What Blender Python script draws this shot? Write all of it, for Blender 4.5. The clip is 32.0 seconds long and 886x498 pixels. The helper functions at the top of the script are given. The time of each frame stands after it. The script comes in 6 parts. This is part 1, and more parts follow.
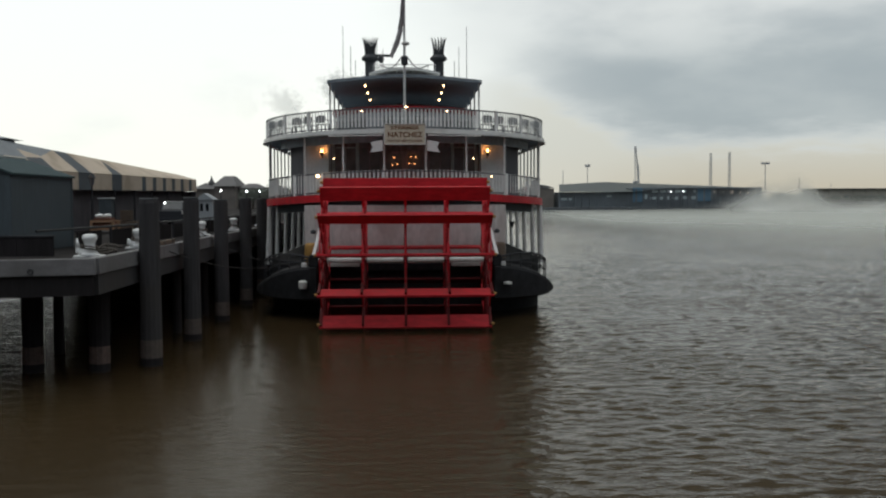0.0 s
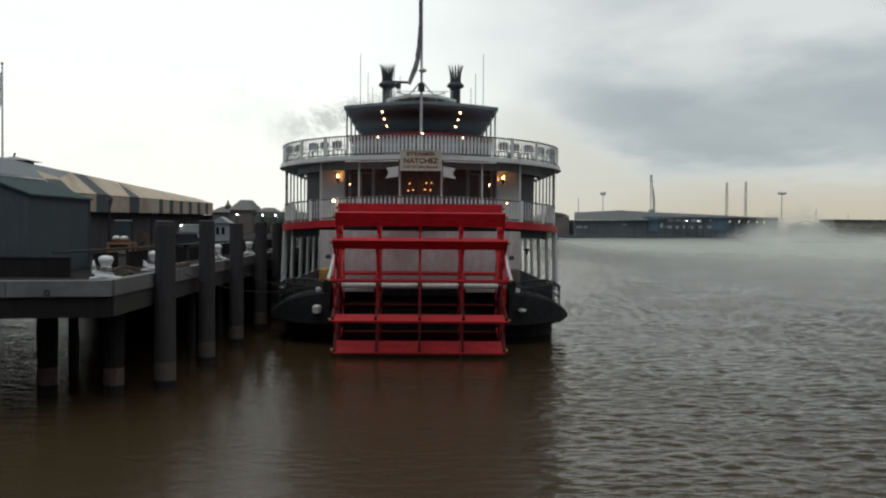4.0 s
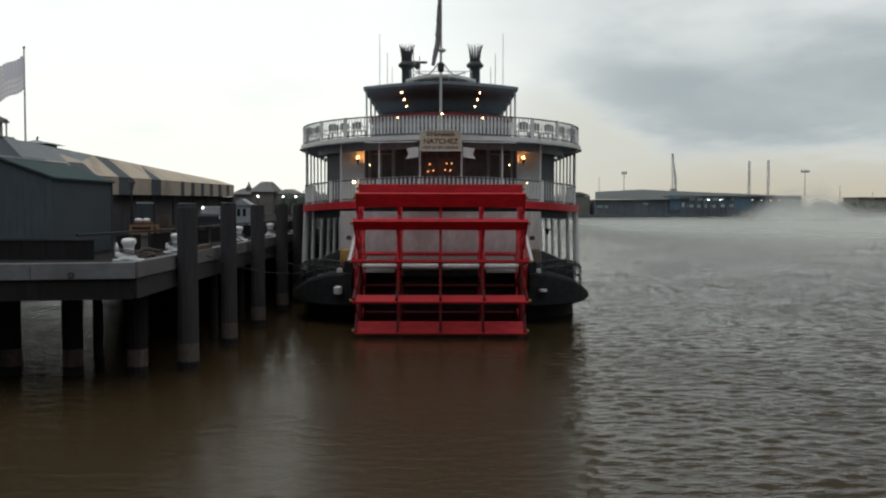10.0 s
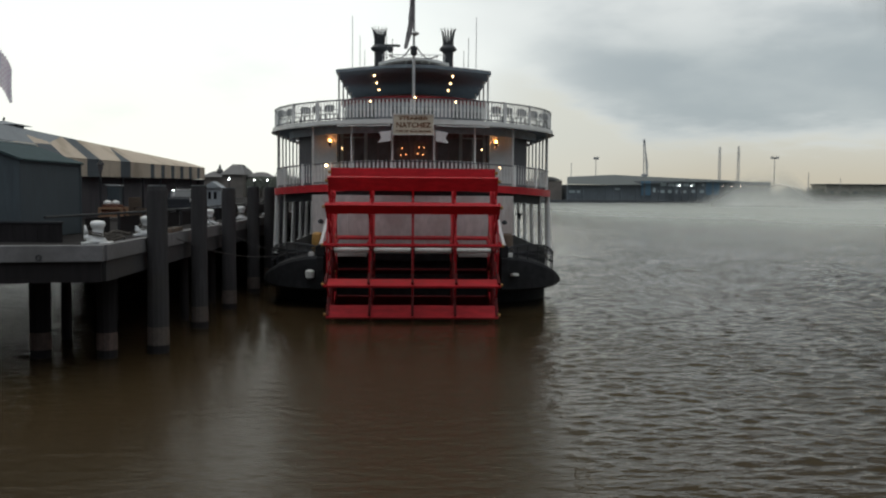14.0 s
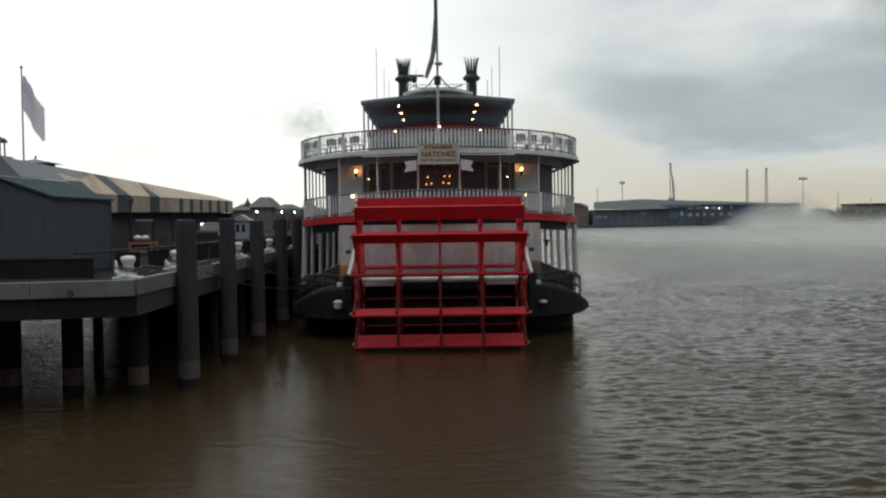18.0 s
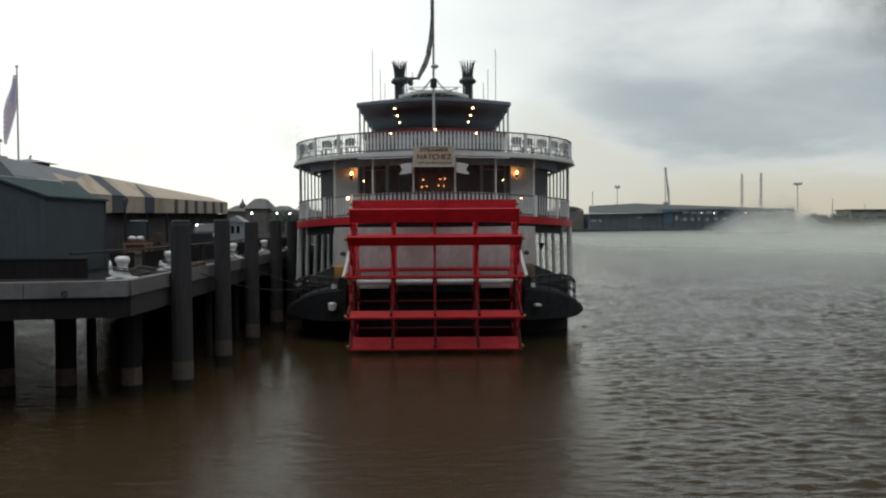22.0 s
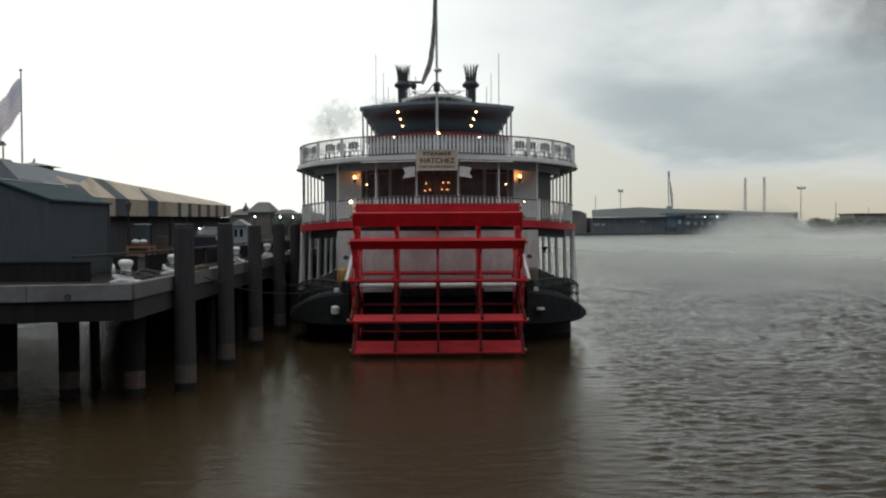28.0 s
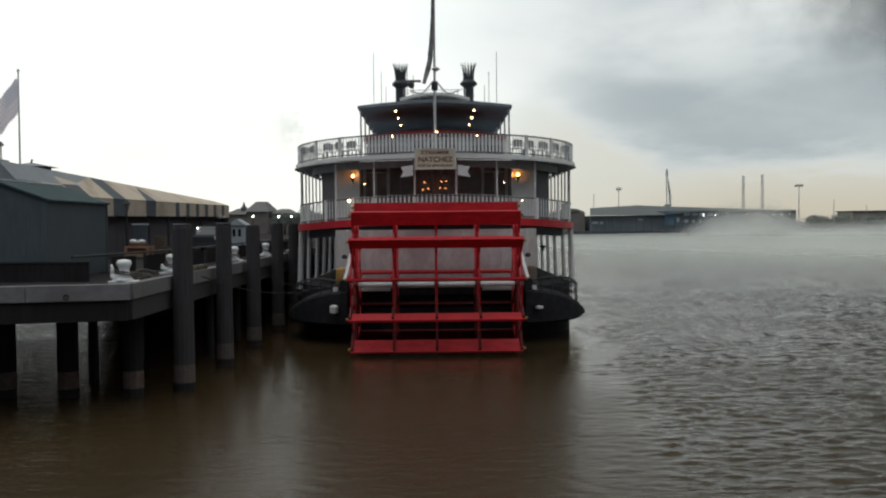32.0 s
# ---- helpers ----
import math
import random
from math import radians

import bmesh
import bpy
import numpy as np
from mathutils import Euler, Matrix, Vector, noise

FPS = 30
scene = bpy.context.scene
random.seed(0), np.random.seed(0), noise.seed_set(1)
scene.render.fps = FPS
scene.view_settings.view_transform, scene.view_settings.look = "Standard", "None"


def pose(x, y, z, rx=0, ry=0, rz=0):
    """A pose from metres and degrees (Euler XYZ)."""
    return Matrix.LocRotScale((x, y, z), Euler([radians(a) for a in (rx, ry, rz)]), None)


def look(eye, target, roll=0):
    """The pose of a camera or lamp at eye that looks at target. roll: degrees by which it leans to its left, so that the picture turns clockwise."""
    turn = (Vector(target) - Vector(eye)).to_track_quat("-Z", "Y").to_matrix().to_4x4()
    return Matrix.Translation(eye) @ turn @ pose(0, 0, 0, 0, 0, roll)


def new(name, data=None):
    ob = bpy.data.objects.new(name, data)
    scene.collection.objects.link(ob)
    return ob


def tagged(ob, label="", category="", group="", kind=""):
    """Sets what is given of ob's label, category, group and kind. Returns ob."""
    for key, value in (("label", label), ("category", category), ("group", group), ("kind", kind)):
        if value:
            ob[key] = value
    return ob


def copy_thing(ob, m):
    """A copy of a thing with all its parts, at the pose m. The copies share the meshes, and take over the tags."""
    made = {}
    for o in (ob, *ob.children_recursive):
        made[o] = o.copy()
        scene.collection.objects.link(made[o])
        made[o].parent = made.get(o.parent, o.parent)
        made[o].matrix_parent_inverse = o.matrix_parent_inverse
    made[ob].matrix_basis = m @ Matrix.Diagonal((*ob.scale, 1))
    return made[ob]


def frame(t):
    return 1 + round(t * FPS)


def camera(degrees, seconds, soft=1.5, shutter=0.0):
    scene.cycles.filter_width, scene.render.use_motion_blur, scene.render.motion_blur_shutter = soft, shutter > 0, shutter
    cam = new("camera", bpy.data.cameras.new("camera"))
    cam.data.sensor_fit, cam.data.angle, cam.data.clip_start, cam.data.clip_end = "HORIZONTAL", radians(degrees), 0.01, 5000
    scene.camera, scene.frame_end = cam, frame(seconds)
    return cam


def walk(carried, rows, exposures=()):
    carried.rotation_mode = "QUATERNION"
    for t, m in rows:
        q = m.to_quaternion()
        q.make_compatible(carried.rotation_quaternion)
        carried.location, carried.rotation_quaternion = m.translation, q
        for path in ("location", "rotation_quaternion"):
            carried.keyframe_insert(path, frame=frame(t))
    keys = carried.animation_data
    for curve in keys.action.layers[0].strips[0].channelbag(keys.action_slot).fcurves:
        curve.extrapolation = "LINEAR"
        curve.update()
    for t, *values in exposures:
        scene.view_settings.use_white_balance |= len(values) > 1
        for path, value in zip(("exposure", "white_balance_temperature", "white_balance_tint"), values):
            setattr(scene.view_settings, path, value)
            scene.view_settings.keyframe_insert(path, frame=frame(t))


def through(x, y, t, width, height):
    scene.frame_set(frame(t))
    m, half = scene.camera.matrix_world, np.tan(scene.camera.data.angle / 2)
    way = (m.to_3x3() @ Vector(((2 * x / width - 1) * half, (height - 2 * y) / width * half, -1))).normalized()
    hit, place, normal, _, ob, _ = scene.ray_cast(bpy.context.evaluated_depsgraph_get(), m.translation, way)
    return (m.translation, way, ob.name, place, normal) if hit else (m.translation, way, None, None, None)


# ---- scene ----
EYE = 5.85          # eye above the river, metres
DOCK = 4.06         # top of the wharf

cam = camera(49.2, 32.0, 2.15)
# seconds, yaw, pitch, roll in degrees; the eye stands still on the quay
PATH = [
    (0.0, -2.23, -2.93, 0.24),
    (0.5, -1.81, -2.86, 0.22),
    (1.0, -1.99, -3.13, 0.52),
    (1.5, -2.19, -3.41, 0.40),
    (2.0, -2.23, -3.13, 0.23),
    (2.5, -2.87, -2.74, 0.38),
    (3.0, -2.52, -2.34, 0.28),
    (3.5, -2.25, -1.33, 0.08),
    (4.0, -1.34, -1.38, -0.47),
    (4.5, -1.29, -1.33, -0.04),
    (6.5, -1.25, -1.08, -0.13),
    (7.0, -1.38, -1.62, -0.19),
    (7.5, -0.52, -2.00, 0.09),
    (8.0, 0.18, -1.90, -0.01),
    (8.5, -0.09, -1.66, -0.18),
    (9.0, -0.27, -1.99, 0.07),
    (9.5, -0.36, -2.60, 0.11),
    (10.0, -0.14, -2.54, -0.10),
    (10.5, -0.07, -2.00, -0.49),
    (11.0, 0.22, -1.26, -0.40),
    (11.5, 0.20, -1.35, -0.14),
    (12.0, -0.26, -2.03, -0.25),
    (12.5, -0.10, -2.84, -0.26),
    (13.0, -0.62, -3.59, -0.50),
    (13.5, -0.78, -3.53, -1.00),
    (14.0, -1.77, -3.47, -0.44),
    (14.5, -1.80, -2.83, 0.77),
    (16.5, -1.35, -2.63, 0.98),
    (17.0, -0.55, -1.89, 0.87),
    (17.5, -0.61, -2.01, 0.41),
    (18.0, -0.21, -1.79, 0.79),
    (18.5, -0.52, -1.96, 0.66),
    (19.0, -0.73, -1.56, 0.66),
    (19.5, -0.39, -1.49, 0.28),
    (20.0, -0.59, -1.56, 0.58),
    (20.5, -0.40, -1.51, 0.49),
    (21.0, -0.50, -1.76, 0.35),
    (21.5, -0.66, -1.51, 0.53),
    (22.0, -0.50, -1.63, 0.37),
    (22.5, -0.26, -1.49, 0.40),
    (23.0, -0.39, -1.45, 0.35),
    (23.5, -0.27, -1.40, 0.36),
    (24.0, -0.33, -1.27, 0.51),
    (24.5, -0.41, -1.81, 0.04),
    (25.0, -0.48, -1.78, -0.05),
    (25.5, -0.20, -2.11, -0.11),
    (27.5, -0.39, -1.86, 0.28),
    (28.0, -0.32, -1.41, 0.31),
    (28.5, -0.18, -1.51, 0.46),
    (29.0, -0.70, -1.57, 0.64),
    (29.5, -0.49, -1.50, 0.40),
    (30.0, -0.13, -1.21, 0.34),
    (30.5, -0.12, -1.07, 0.28),
    (31.0, -0.27, -0.99, 0.44),
    (31.5, -0.00, -1.38, 0.55),
    (32.0, -0.42, -1.48, 0.53),
]
walk(cam, [(t, pose(0, 0, EYE, 90 + p, r, a)) for t, a, p, r in PATH],
     exposures=[(0.0, 0.04), (5.0, 0.07), (12.0, 0.06), (20.0, 0.12), (32.0, 0.12)])


# ---- node helpers ----
def math_node(nt, op, a, b=None, c=None):
    n = nt.nodes.new("ShaderNodeMath")
    n.operation = op
    for i, v in enumerate((a, b, c)):
        if v is None:
            continue
        if isinstance(v, (int, float)):
            n.inputs[i].default_value = v
        else:
            nt.links.new(v, n.inputs[i])
    return n.outputs[0]


def ramp(nt, fac, lo, hi, out0=0.0, out1=1.0, smooth=True):
    n = nt.nodes.new("ShaderNodeMapRange")
    n.interpolation_type = "SMOOTHSTEP" if smooth else "LINEAR"
    nt.links.new(fac, n.inputs["Value"])
    for k, v in (("From Min", lo), ("From Max", hi), ("To Min", out0), ("To Max", out1)):
        n.inputs[k].default_value = v
    return n.outputs["Result"]


def mixc(nt, fac, a, b, blend="MIX"):
    n = nt.nodes.new("ShaderNodeMix")
    n.data_type, n.blend_type = "RGBA", blend
    for sock, v in ((n.inputs[0], fac), (n.inputs[6], a), (n.inputs[7], b)):
        if isinstance(v, (int, float)):
            sock.default_value = v
        elif isinstance(v, tuple):
            sock.default_value = (*v, 1)
        else:
            nt.links.new(v, sock)
    return n.outputs[2]


def noise_node(nt, vec, scale, detail=4.0, rough=0.55, stretch=None):
    if stretch:
        m = nt.nodes.new("ShaderNodeMapping")
        m.inputs["Scale"].default_value = stretch
        nt.links.new(vec, m.inputs["Vector"])
        vec = m.outputs[0]
    n = nt.nodes.new("ShaderNodeTexNoise")
    n.inputs["Scale"].default_value, n.inputs["Detail"].default_value, n.inputs["Roughness"].default_value = scale, detail, rough
    nt.links.new(vec, n.inputs["Vector"])
    return n.outputs["Fac"]


# ---- sky: broken rain cloud, brightest behind the boat's port side ----
world = bpy.data.worlds.new("overcast_sky")
scene.world = world
world.use_nodes = True
nt = world.node_tree
nt.nodes.clear()
tc = nt.nodes.new("ShaderNodeTexCoord")
sep = nt.nodes.new("ShaderNodeSeparateXYZ")
nt.links.new(tc.outputs["Generated"], sep.inputs[0])
nx, ny, nz = sep.outputs
# flat cloud layer: direction divided by height
den = math_node(nt, "ADD", math_node(nt, "MAXIMUM", nz, 0.0), 0.16)
comb = nt.nodes.new("ShaderNodeCombineXYZ")
nt.links.new(math_node(nt, "DIVIDE", nx, den), comb.inputs[0])
nt.links.new(math_node(nt, "DIVIDE", ny, den), comb.inputs[1])
layer = comb.outputs[0]
n1 = noise_node(nt, layer, 0.9, 6, 0.55)
n2 = noise_node(nt, layer, 3.2, 5, 0.6)
n3 = noise_node(nt, tc.outputs["Generated"], 5.0, 5, 0.5, (1.0, 1.0, 2.6))
n4 = noise_node(nt, tc.outputs["Generated"], 2.6, 4, 0.5, (1.0, 1.0, 2.0))


def wobble(n, amp):
    return math_node(nt, "MULTIPLY", math_node(nt, "SUBTRACT", n, 0.5), amp)


ang = math_node(nt, "ARCTAN2", nx, ny)
turn = math_node(nt, "ADD", ang, wobble(n4, 0.28))
# thin bright cloud ahead and to port, greyer to starboard
bright = mixc(nt, ramp(nt, nz, 0.0, 0.2), (1.03, 1.03, 0.96), (1.00, 1.03, 1.02))
bright = mixc(nt, ramp(nt, n3, 0.52, 0.70, 0.0, 0.30), bright, (0.74, 0.76, 0.79))
pale = mixc(nt, ramp(nt, n3, 0.38, 0.62), (0.60, 0.63, 0.65), (0.74, 0.76, 0.765))
base = mixc(nt, ramp(nt, turn, -0.10, 0.20), bright, pale)
# a warm pale strip along the horizon under the cloud, brightest beside the boat
strip = mixc(nt, ramp(nt, nz, 0.0, 0.06), (0.55, 0.50, 0.41), (0.60, 0.595, 0.55))
strip = mixc(nt, ramp(nt, turn, 0.0, 0.30), (0.72, 0.72, 0.67), strip)
# the grey deck's ragged lower edge climbs towards the boat
base_e = math_node(nt, "ADD", ramp(nt, ang, 0.08, 0.27, 0.122, 0.056), wobble(n2, 0.05))
above = math_node(nt, "SUBTRACT", nz, base_e)
over = ramp(nt, above, -0.016, 0.022)
base = mixc(nt, math_node(nt, "MULTIPLY", ramp(nt, above, 0.012, -0.02), ramp(nt, turn, 0.0, 0.14)), base, strip)
side = ramp(nt, turn, 0.02, 0.24)
thin = ramp(nt, math_node(nt, "ADD", nz, wobble(n3, 0.10)), 0.20, 0.125, 0.12, 1.0)
dark = math_node(nt, "MULTIPLY", math_node(nt, "MULTIPLY", over, side), thin)
tone = ramp(nt, n1, 0.35, 0.65)
cloud = mixc(nt, ramp(nt, n3, 0.36, 0.64), (0.385, 0.43, 0.46), (0.48, 0.52, 0.54))
sky = mixc(nt, dark, base, cloud)
# the sky over and behind the eye is thick grey cloud
behind = ramp(nt, ny, 0.55, -0.25)
high = ramp(nt, nz, 0.23, 0.40)
back = ramp(nt, ny, 0.45, -0.2)
thick = mixc(nt, back, mixc(nt, tone, (0.36, 0.37, 0.335), (0.54, 0.56, 0.50)), mixc(nt, tone, (0.34, 0.37, 0.41), (0.52, 0.55, 0.59)))
fall = mixc(nt, ramp(nt, nz, 0.20, 0.95), mixc(nt, back, (0.40, 0.40, 0.38), (0.24, 0.24, 0.24)), mixc(nt, back, (0.85, 0.85, 0.85), (2.30, 2.30, 2.30)))
sky = mixc(nt, math_node(nt, "MAXIMUM", behind, high), sky, mixc(nt, 1.0, thick, fall, "MULTIPLY"))
nish = nt.nodes.new("ShaderNodeTexSky")
nish.sky_type = "NISHITA"
nish.sun_disc = False
nish.sun_elevation, nish.sun_rotation = radians(60), radians(-33)
clear = mixc(nt, 1.0, nish.outputs[0], (0.08, 0.08, 0.08), "MULTIPLY")
sky = mixc(nt, 1.0, mixc(nt, 0.06, sky, clear), (0.985, 1.0, 0.975), "MULTIPLY")
bg = nt.nodes.new("ShaderNodeBackground")
bg.inputs["Strength"].default_value = 1.0
nt.links.new(sky, bg.inputs["Color"])
wout = nt.nodes.new("ShaderNodeOutputWorld")
nt.links.new(bg.outputs[0], wout.inputs[0])

sun = new("sun", bpy.data.lights.new("sun", "SUN"))
sun.data.energy, sun.data.angle, sun.data.color = 0.5, radians(40), (1.0, 0.94, 0.86)
sun.matrix_basis = look((-22, 34, 70), (0, 0, 0))


# ---- materials ----
def material(name, col, rough=0.6, metal=0.0, vary=0.25, grain=6.0, big=0.5, bump=0.15, stain=None, stretch=None, glow=0.0, spec=0.5, piece=0.0):
    """Procedural surface: colour varied at two scales, roughness variation and fine relief, in the object's metres."""
    m = bpy.data.materials.new(name)
    m.use_nodes = True
    nt = m.node_tree
    b = nt.nodes["Principled BSDF"]
    tc = nt.nodes.new("ShaderNodeTexCoord")
    vec = tc.outputs["Object"]
    fine = noise_node(nt, vec, grain, 6, 0.6, stretch)
    wide = noise_node(nt, vec, big, 3, 0.5)
    dark = tuple(c * (1 - vary) for c in col)
    light = tuple(min(1, c * (1 + vary * 0.6)) for c in col)
    c = mixc(nt, ramp(nt, fine, 0.3, 0.7), dark, light)
    if stain:
        c = mixc(nt, ramp(nt, wide, 0.48, 0.72, 0, 0.75), c, stain)
    else:
        c = mixc(nt, ramp(nt, wide, 0.35, 0.7, 0, 0.5), c, dark)
    if piece:
        info = nt.nodes.new("ShaderNodeObjectInfo")
        c = mixc(nt, math_node(nt, "MULTIPLY", info.outputs["Random"], piece), c, tuple(v * 0.5 for v in col))
    nt.links.new(c, b.inputs["Base Color"])
    nt.links.new(ramp(nt, fine, 0.2, 0.8, max(0.02, rough - 0.12), min(1, rough + 0.12)), b.inputs["Roughness"])
    b.inputs["Metallic"].default_value = metal
    b.inputs["Specular IOR Level"].default_value = spec
    if bump:
        bn = nt.nodes.new("ShaderNodeBump")
        bn.inputs["Strength"].default_value, bn.inputs["Distance"].default_value = bump, 0.02
        nt.links.new(fine, bn.inputs["Height"])
        nt.links.new(bn.outputs[0], b.inputs["Normal"])
    if glow:
        nt.links.new(c, b.inputs["Emission Color"])
        b.inputs["Emission Strength"].default_value = glow
    return m


def lamp_glass(name, col, strength):
    m = bpy.data.materials.new(name)
    m.use_nodes = True
    b = m.node_tree.nodes["Principled BSDF"]
    b.inputs["Base Color"].default_value = (*col, 1)
    b.inputs["Emission Color"].default_value = (*col, 1)
    b.inputs["Emission Strength"].default_value = strength
    return m


WHITE = material("white_paint", (0.78, 0.77, 0.75), 0.5, vary=0.08, grain=9, big=0.7, stain=(0.56, 0.54, 0.50), bump=0.08)
# the boat's white, raised so the rails' open sky light is in the colour
RAIL_WHITE = material("lit_white_rail_paint", (0.88, 0.87, 0.85), 0.5, vary=0.06, grain=9, big=0.7, bump=0.05)
# white darkened and pinked: shade and the wheel's red bounce in the colour
BOUNCE_WHITE = material("bounce_tinted_white_paint", (0.60, 0.53, 0.515), 0.6, vary=0.15, grain=5, big=0.5, stain=(0.40, 0.31, 0.295), stretch=(1, 1, 0.4), bump=0.08)
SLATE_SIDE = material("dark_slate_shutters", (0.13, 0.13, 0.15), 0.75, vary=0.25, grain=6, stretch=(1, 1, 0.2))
WHITE_DULL = material("aged_white_paint", (0.66, 0.65, 0.62), 0.6, vary=0.12, grain=5, stain=(0.42, 0.40, 0.37), stretch=(1, 1, 0.3))
CHAIR = material("grey_chair_plastic", (0.36, 0.365, 0.36), 0.6, vary=0.1, grain=6)
RED = material("red_gloss_paint", (0.55, 0.024, 0.034), 0.5, vary=0.22, grain=4, big=0.9, stain=(0.40, 0.018, 0.024), bump=0.1, stretch=(0.4, 1, 1), spec=0.25)
# darker copy of the red; shade low in the wheel is in its colour
RED_SHADED = material("shaded_dark_red_paint", (0.11, 0.006, 0.008), 0.55, vary=0.3, grain=4, stain=(0.15, 0.008, 0.009), spec=0.2, bump=0.08)
BLACK = material("black_hull_paint", (0.027, 0.027, 0.029), 0.75, vary=0.3, grain=3, stain=(0.020, 0.019, 0.018), spec=0.12)
CANOPY = material("blue_grey_soffit", (0.46, 0.52, 0.57), 0.8, vary=0.2, grain=3, bump=0.05)
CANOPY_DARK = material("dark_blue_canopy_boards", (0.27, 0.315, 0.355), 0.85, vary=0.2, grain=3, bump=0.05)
WALL_DARK = material("dark_shade_fill", (0.12, 0.13, 0.14), 0.8, vary=0.2, grain=3, bump=0.05)
ROOF_GREY = material("pale_grey_roof", (0.50, 0.52, 0.52), 0.6, vary=0.15, grain=3)
WOOD_DARK = material("varnished_dark_wood", (0.42, 0.28, 0.265), 0.7, vary=0.35, grain=7, stretch=(1, 1, 0.15), spec=0.12)
STACK = material("black_stack_iron", (0.045, 0.05, 0.056), 0.6, 0.1, vary=0.25)
BRASS = material("worn_brass", (0.42, 0.23, 0.06), 0.5, 0.3, vary=0.25)
RAIL_GREY = material("grey_painted_handrail", (0.17, 0.17, 0.18), 0.6, vary=0.15)
RED_ROOF = material("faded_red_roof_paint", (0.32, 0.030, 0.036), 0.6, vary=0.25, grain=4, spec=0.2)
RAIL_DARK = material("dark_rail_iron", (0.045, 0.045, 0.05), 0.5, 0.4)
GLASS_DARK = material("dark_window_glass", (0.015, 0.016, 0.02), 0.08, vary=0.1, bump=0.0)
# brown base colour stands in for the warm-lit saloon behind the panes
GLASS_BROWN = material("warm_lit_brown_glass", (0.30, 0.23, 0.22), 0.35, vary=0.3, grain=1.5, bump=0.0, spec=0.3)
GLASS_GREY = material("grey_reflecting_glass", (0.06, 0.065, 0.07), 0.4, vary=0.2, grain=2, bump=0.0)
GLASS_GREEN = material("dark_green_shutter", (0.075, 0.095, 0.085), 0.5, vary=0.2, grain=3)
KIOSK = material("grey_white_kiosk_boards", (0.36, 0.38, 0.40), 0.7, vary=0.15, grain=5)
CRATE = material("weathered_crate_wood", (0.16, 0.115, 0.085), 0.85, vary=0.3, grain=6, stretch=(0.2, 1, 1), piece=0.4)
SIGN = material("cream_sign_board", (0.66, 0.60, 0.47), 0.6, vary=0.12, grain=8)
LETTER = material("brown_gilt_lettering", (0.19, 0.085, 0.035), 0.5, vary=0.2)
WARM = lamp_glass("warm_lamp_glass", (1.0, 0.38, 0.10), 20.0)
EMBER = lamp_glass("dim_amber_glass", (1.0, 0.40, 0.14), 2.0)
BULB = lamp_glass("bright_bulb_glass", (1.0, 0.62, 0.32), 9.0)
COOL_DIM = lamp_glass("dim_strip_lamp_glass", (0.95, 0.95, 0.92), 0.7)
AMBER_DIM = lamp_glass("pale_amber_lamp_glass", (1.0, 0.80, 0.66), 3.0)
COOL = lamp_glass("cool_lamp_glass", (0.95, 0.97, 1.0), 9.0)
CONCRETE = material("weathered_concrete", (0.36, 0.355, 0.34), 0.85, vary=0.2, grain=4, stain=(0.22, 0.21, 0.19), bump=0.3)
CAP = material("weathered_kerb_beam", (0.19, 0.182, 0.185), 0.85, vary=0.2, grain=5, stain=(0.11, 0.105, 0.10), bump=0.25, piece=0.3)
TIMBER = material("tarred_timber", (0.042, 0.039, 0.041), 0.9, vary=0.35, grain=6, stain=(0.045, 0.040, 0.037), stretch=(1, 1, 0.12), bump=0.5)
# darker copy of the tarred timber
TIMBER_BLACK = material("black_timber", (0.026, 0.023, 0.024), 0.9, vary=0.3, grain=6, stretch=(1, 1, 0.12), bump=0.5, spec=0.15)
TIDE = material("silt_marked_timber", (0.10, 0.078, 0.068), 0.8, vary=0.3, grain=6, stain=(0.08, 0.065, 0.05), bump=0.5)
GREEN = material("dark_green_boards", (0.074, 0.092, 0.105), 0.85, vary=0.2, grain=5, stretch=(1, 1, 0.2))
GREEN_ROOF = material("green_metal_roof", (0.065, 0.092, 0.098), 0.9, 0.0, vary=0.2, grain=3, stain=(0.052, 0.070, 0.075), spec=0.1)
CREAM = material("cream_awning_canvas", (0.60, 0.50, 0.40), 0.85, vary=0.12, grain=12, stain=(0.38, 0.30, 0.22))
STRIPE = material("dark_green_awning_canvas", (0.10, 0.115, 0.13), 0.85, vary=0.2, grain=12)
AWN_TOP = material("grey_awning_canvas", (0.29, 0.31, 0.33), 0.85, vary=0.2, grain=8)
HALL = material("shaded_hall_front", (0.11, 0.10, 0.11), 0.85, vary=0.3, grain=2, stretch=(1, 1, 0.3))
GROUND = material("dark_wharf_planks", (0.036, 0.033, 0.033), 0.95, vary=0.3, grain=2, stain=(0.018, 0.017, 0.016), spec=0.04)
BOLLARD = material("bright_white_bollard_paint", (0.82, 0.82, 0.81), 0.45, vary=0.06, grain=8, stain=(0.66, 0.65, 0.62), big=1.4)
ROPE = material("hemp_rope", (0.10, 0.085, 0.072), 0.95, vary=0.4, grain=30, bump=0.6)
LINE = material("dark_rope", (0.045, 0.040, 0.038), 0.95, vary=0.4, grain=30, bump=0.6)
TAN_WOOD = material("tan_worn_timber", (0.33, 0.19, 0.11), 0.6, vary=0.2)
CART_BOX = material("orange_brown_boards", (0.17, 0.065, 0.035), 0.75, vary=0.3, grain=6, stretch=(0.2, 1, 1))
TYRE = material("black_rubber", (0.016, 0.016, 0.017), 0.85, vary=0.2)
CAR_DARK = material("dark_truck_paint", (0.03, 0.033, 0.04), 0.6, 0.1, vary=0.1, bump=0)
BRICK = material("brown_far_brick", (0.21, 0.185, 0.165), 0.9, vary=0.2, grain=0.6)
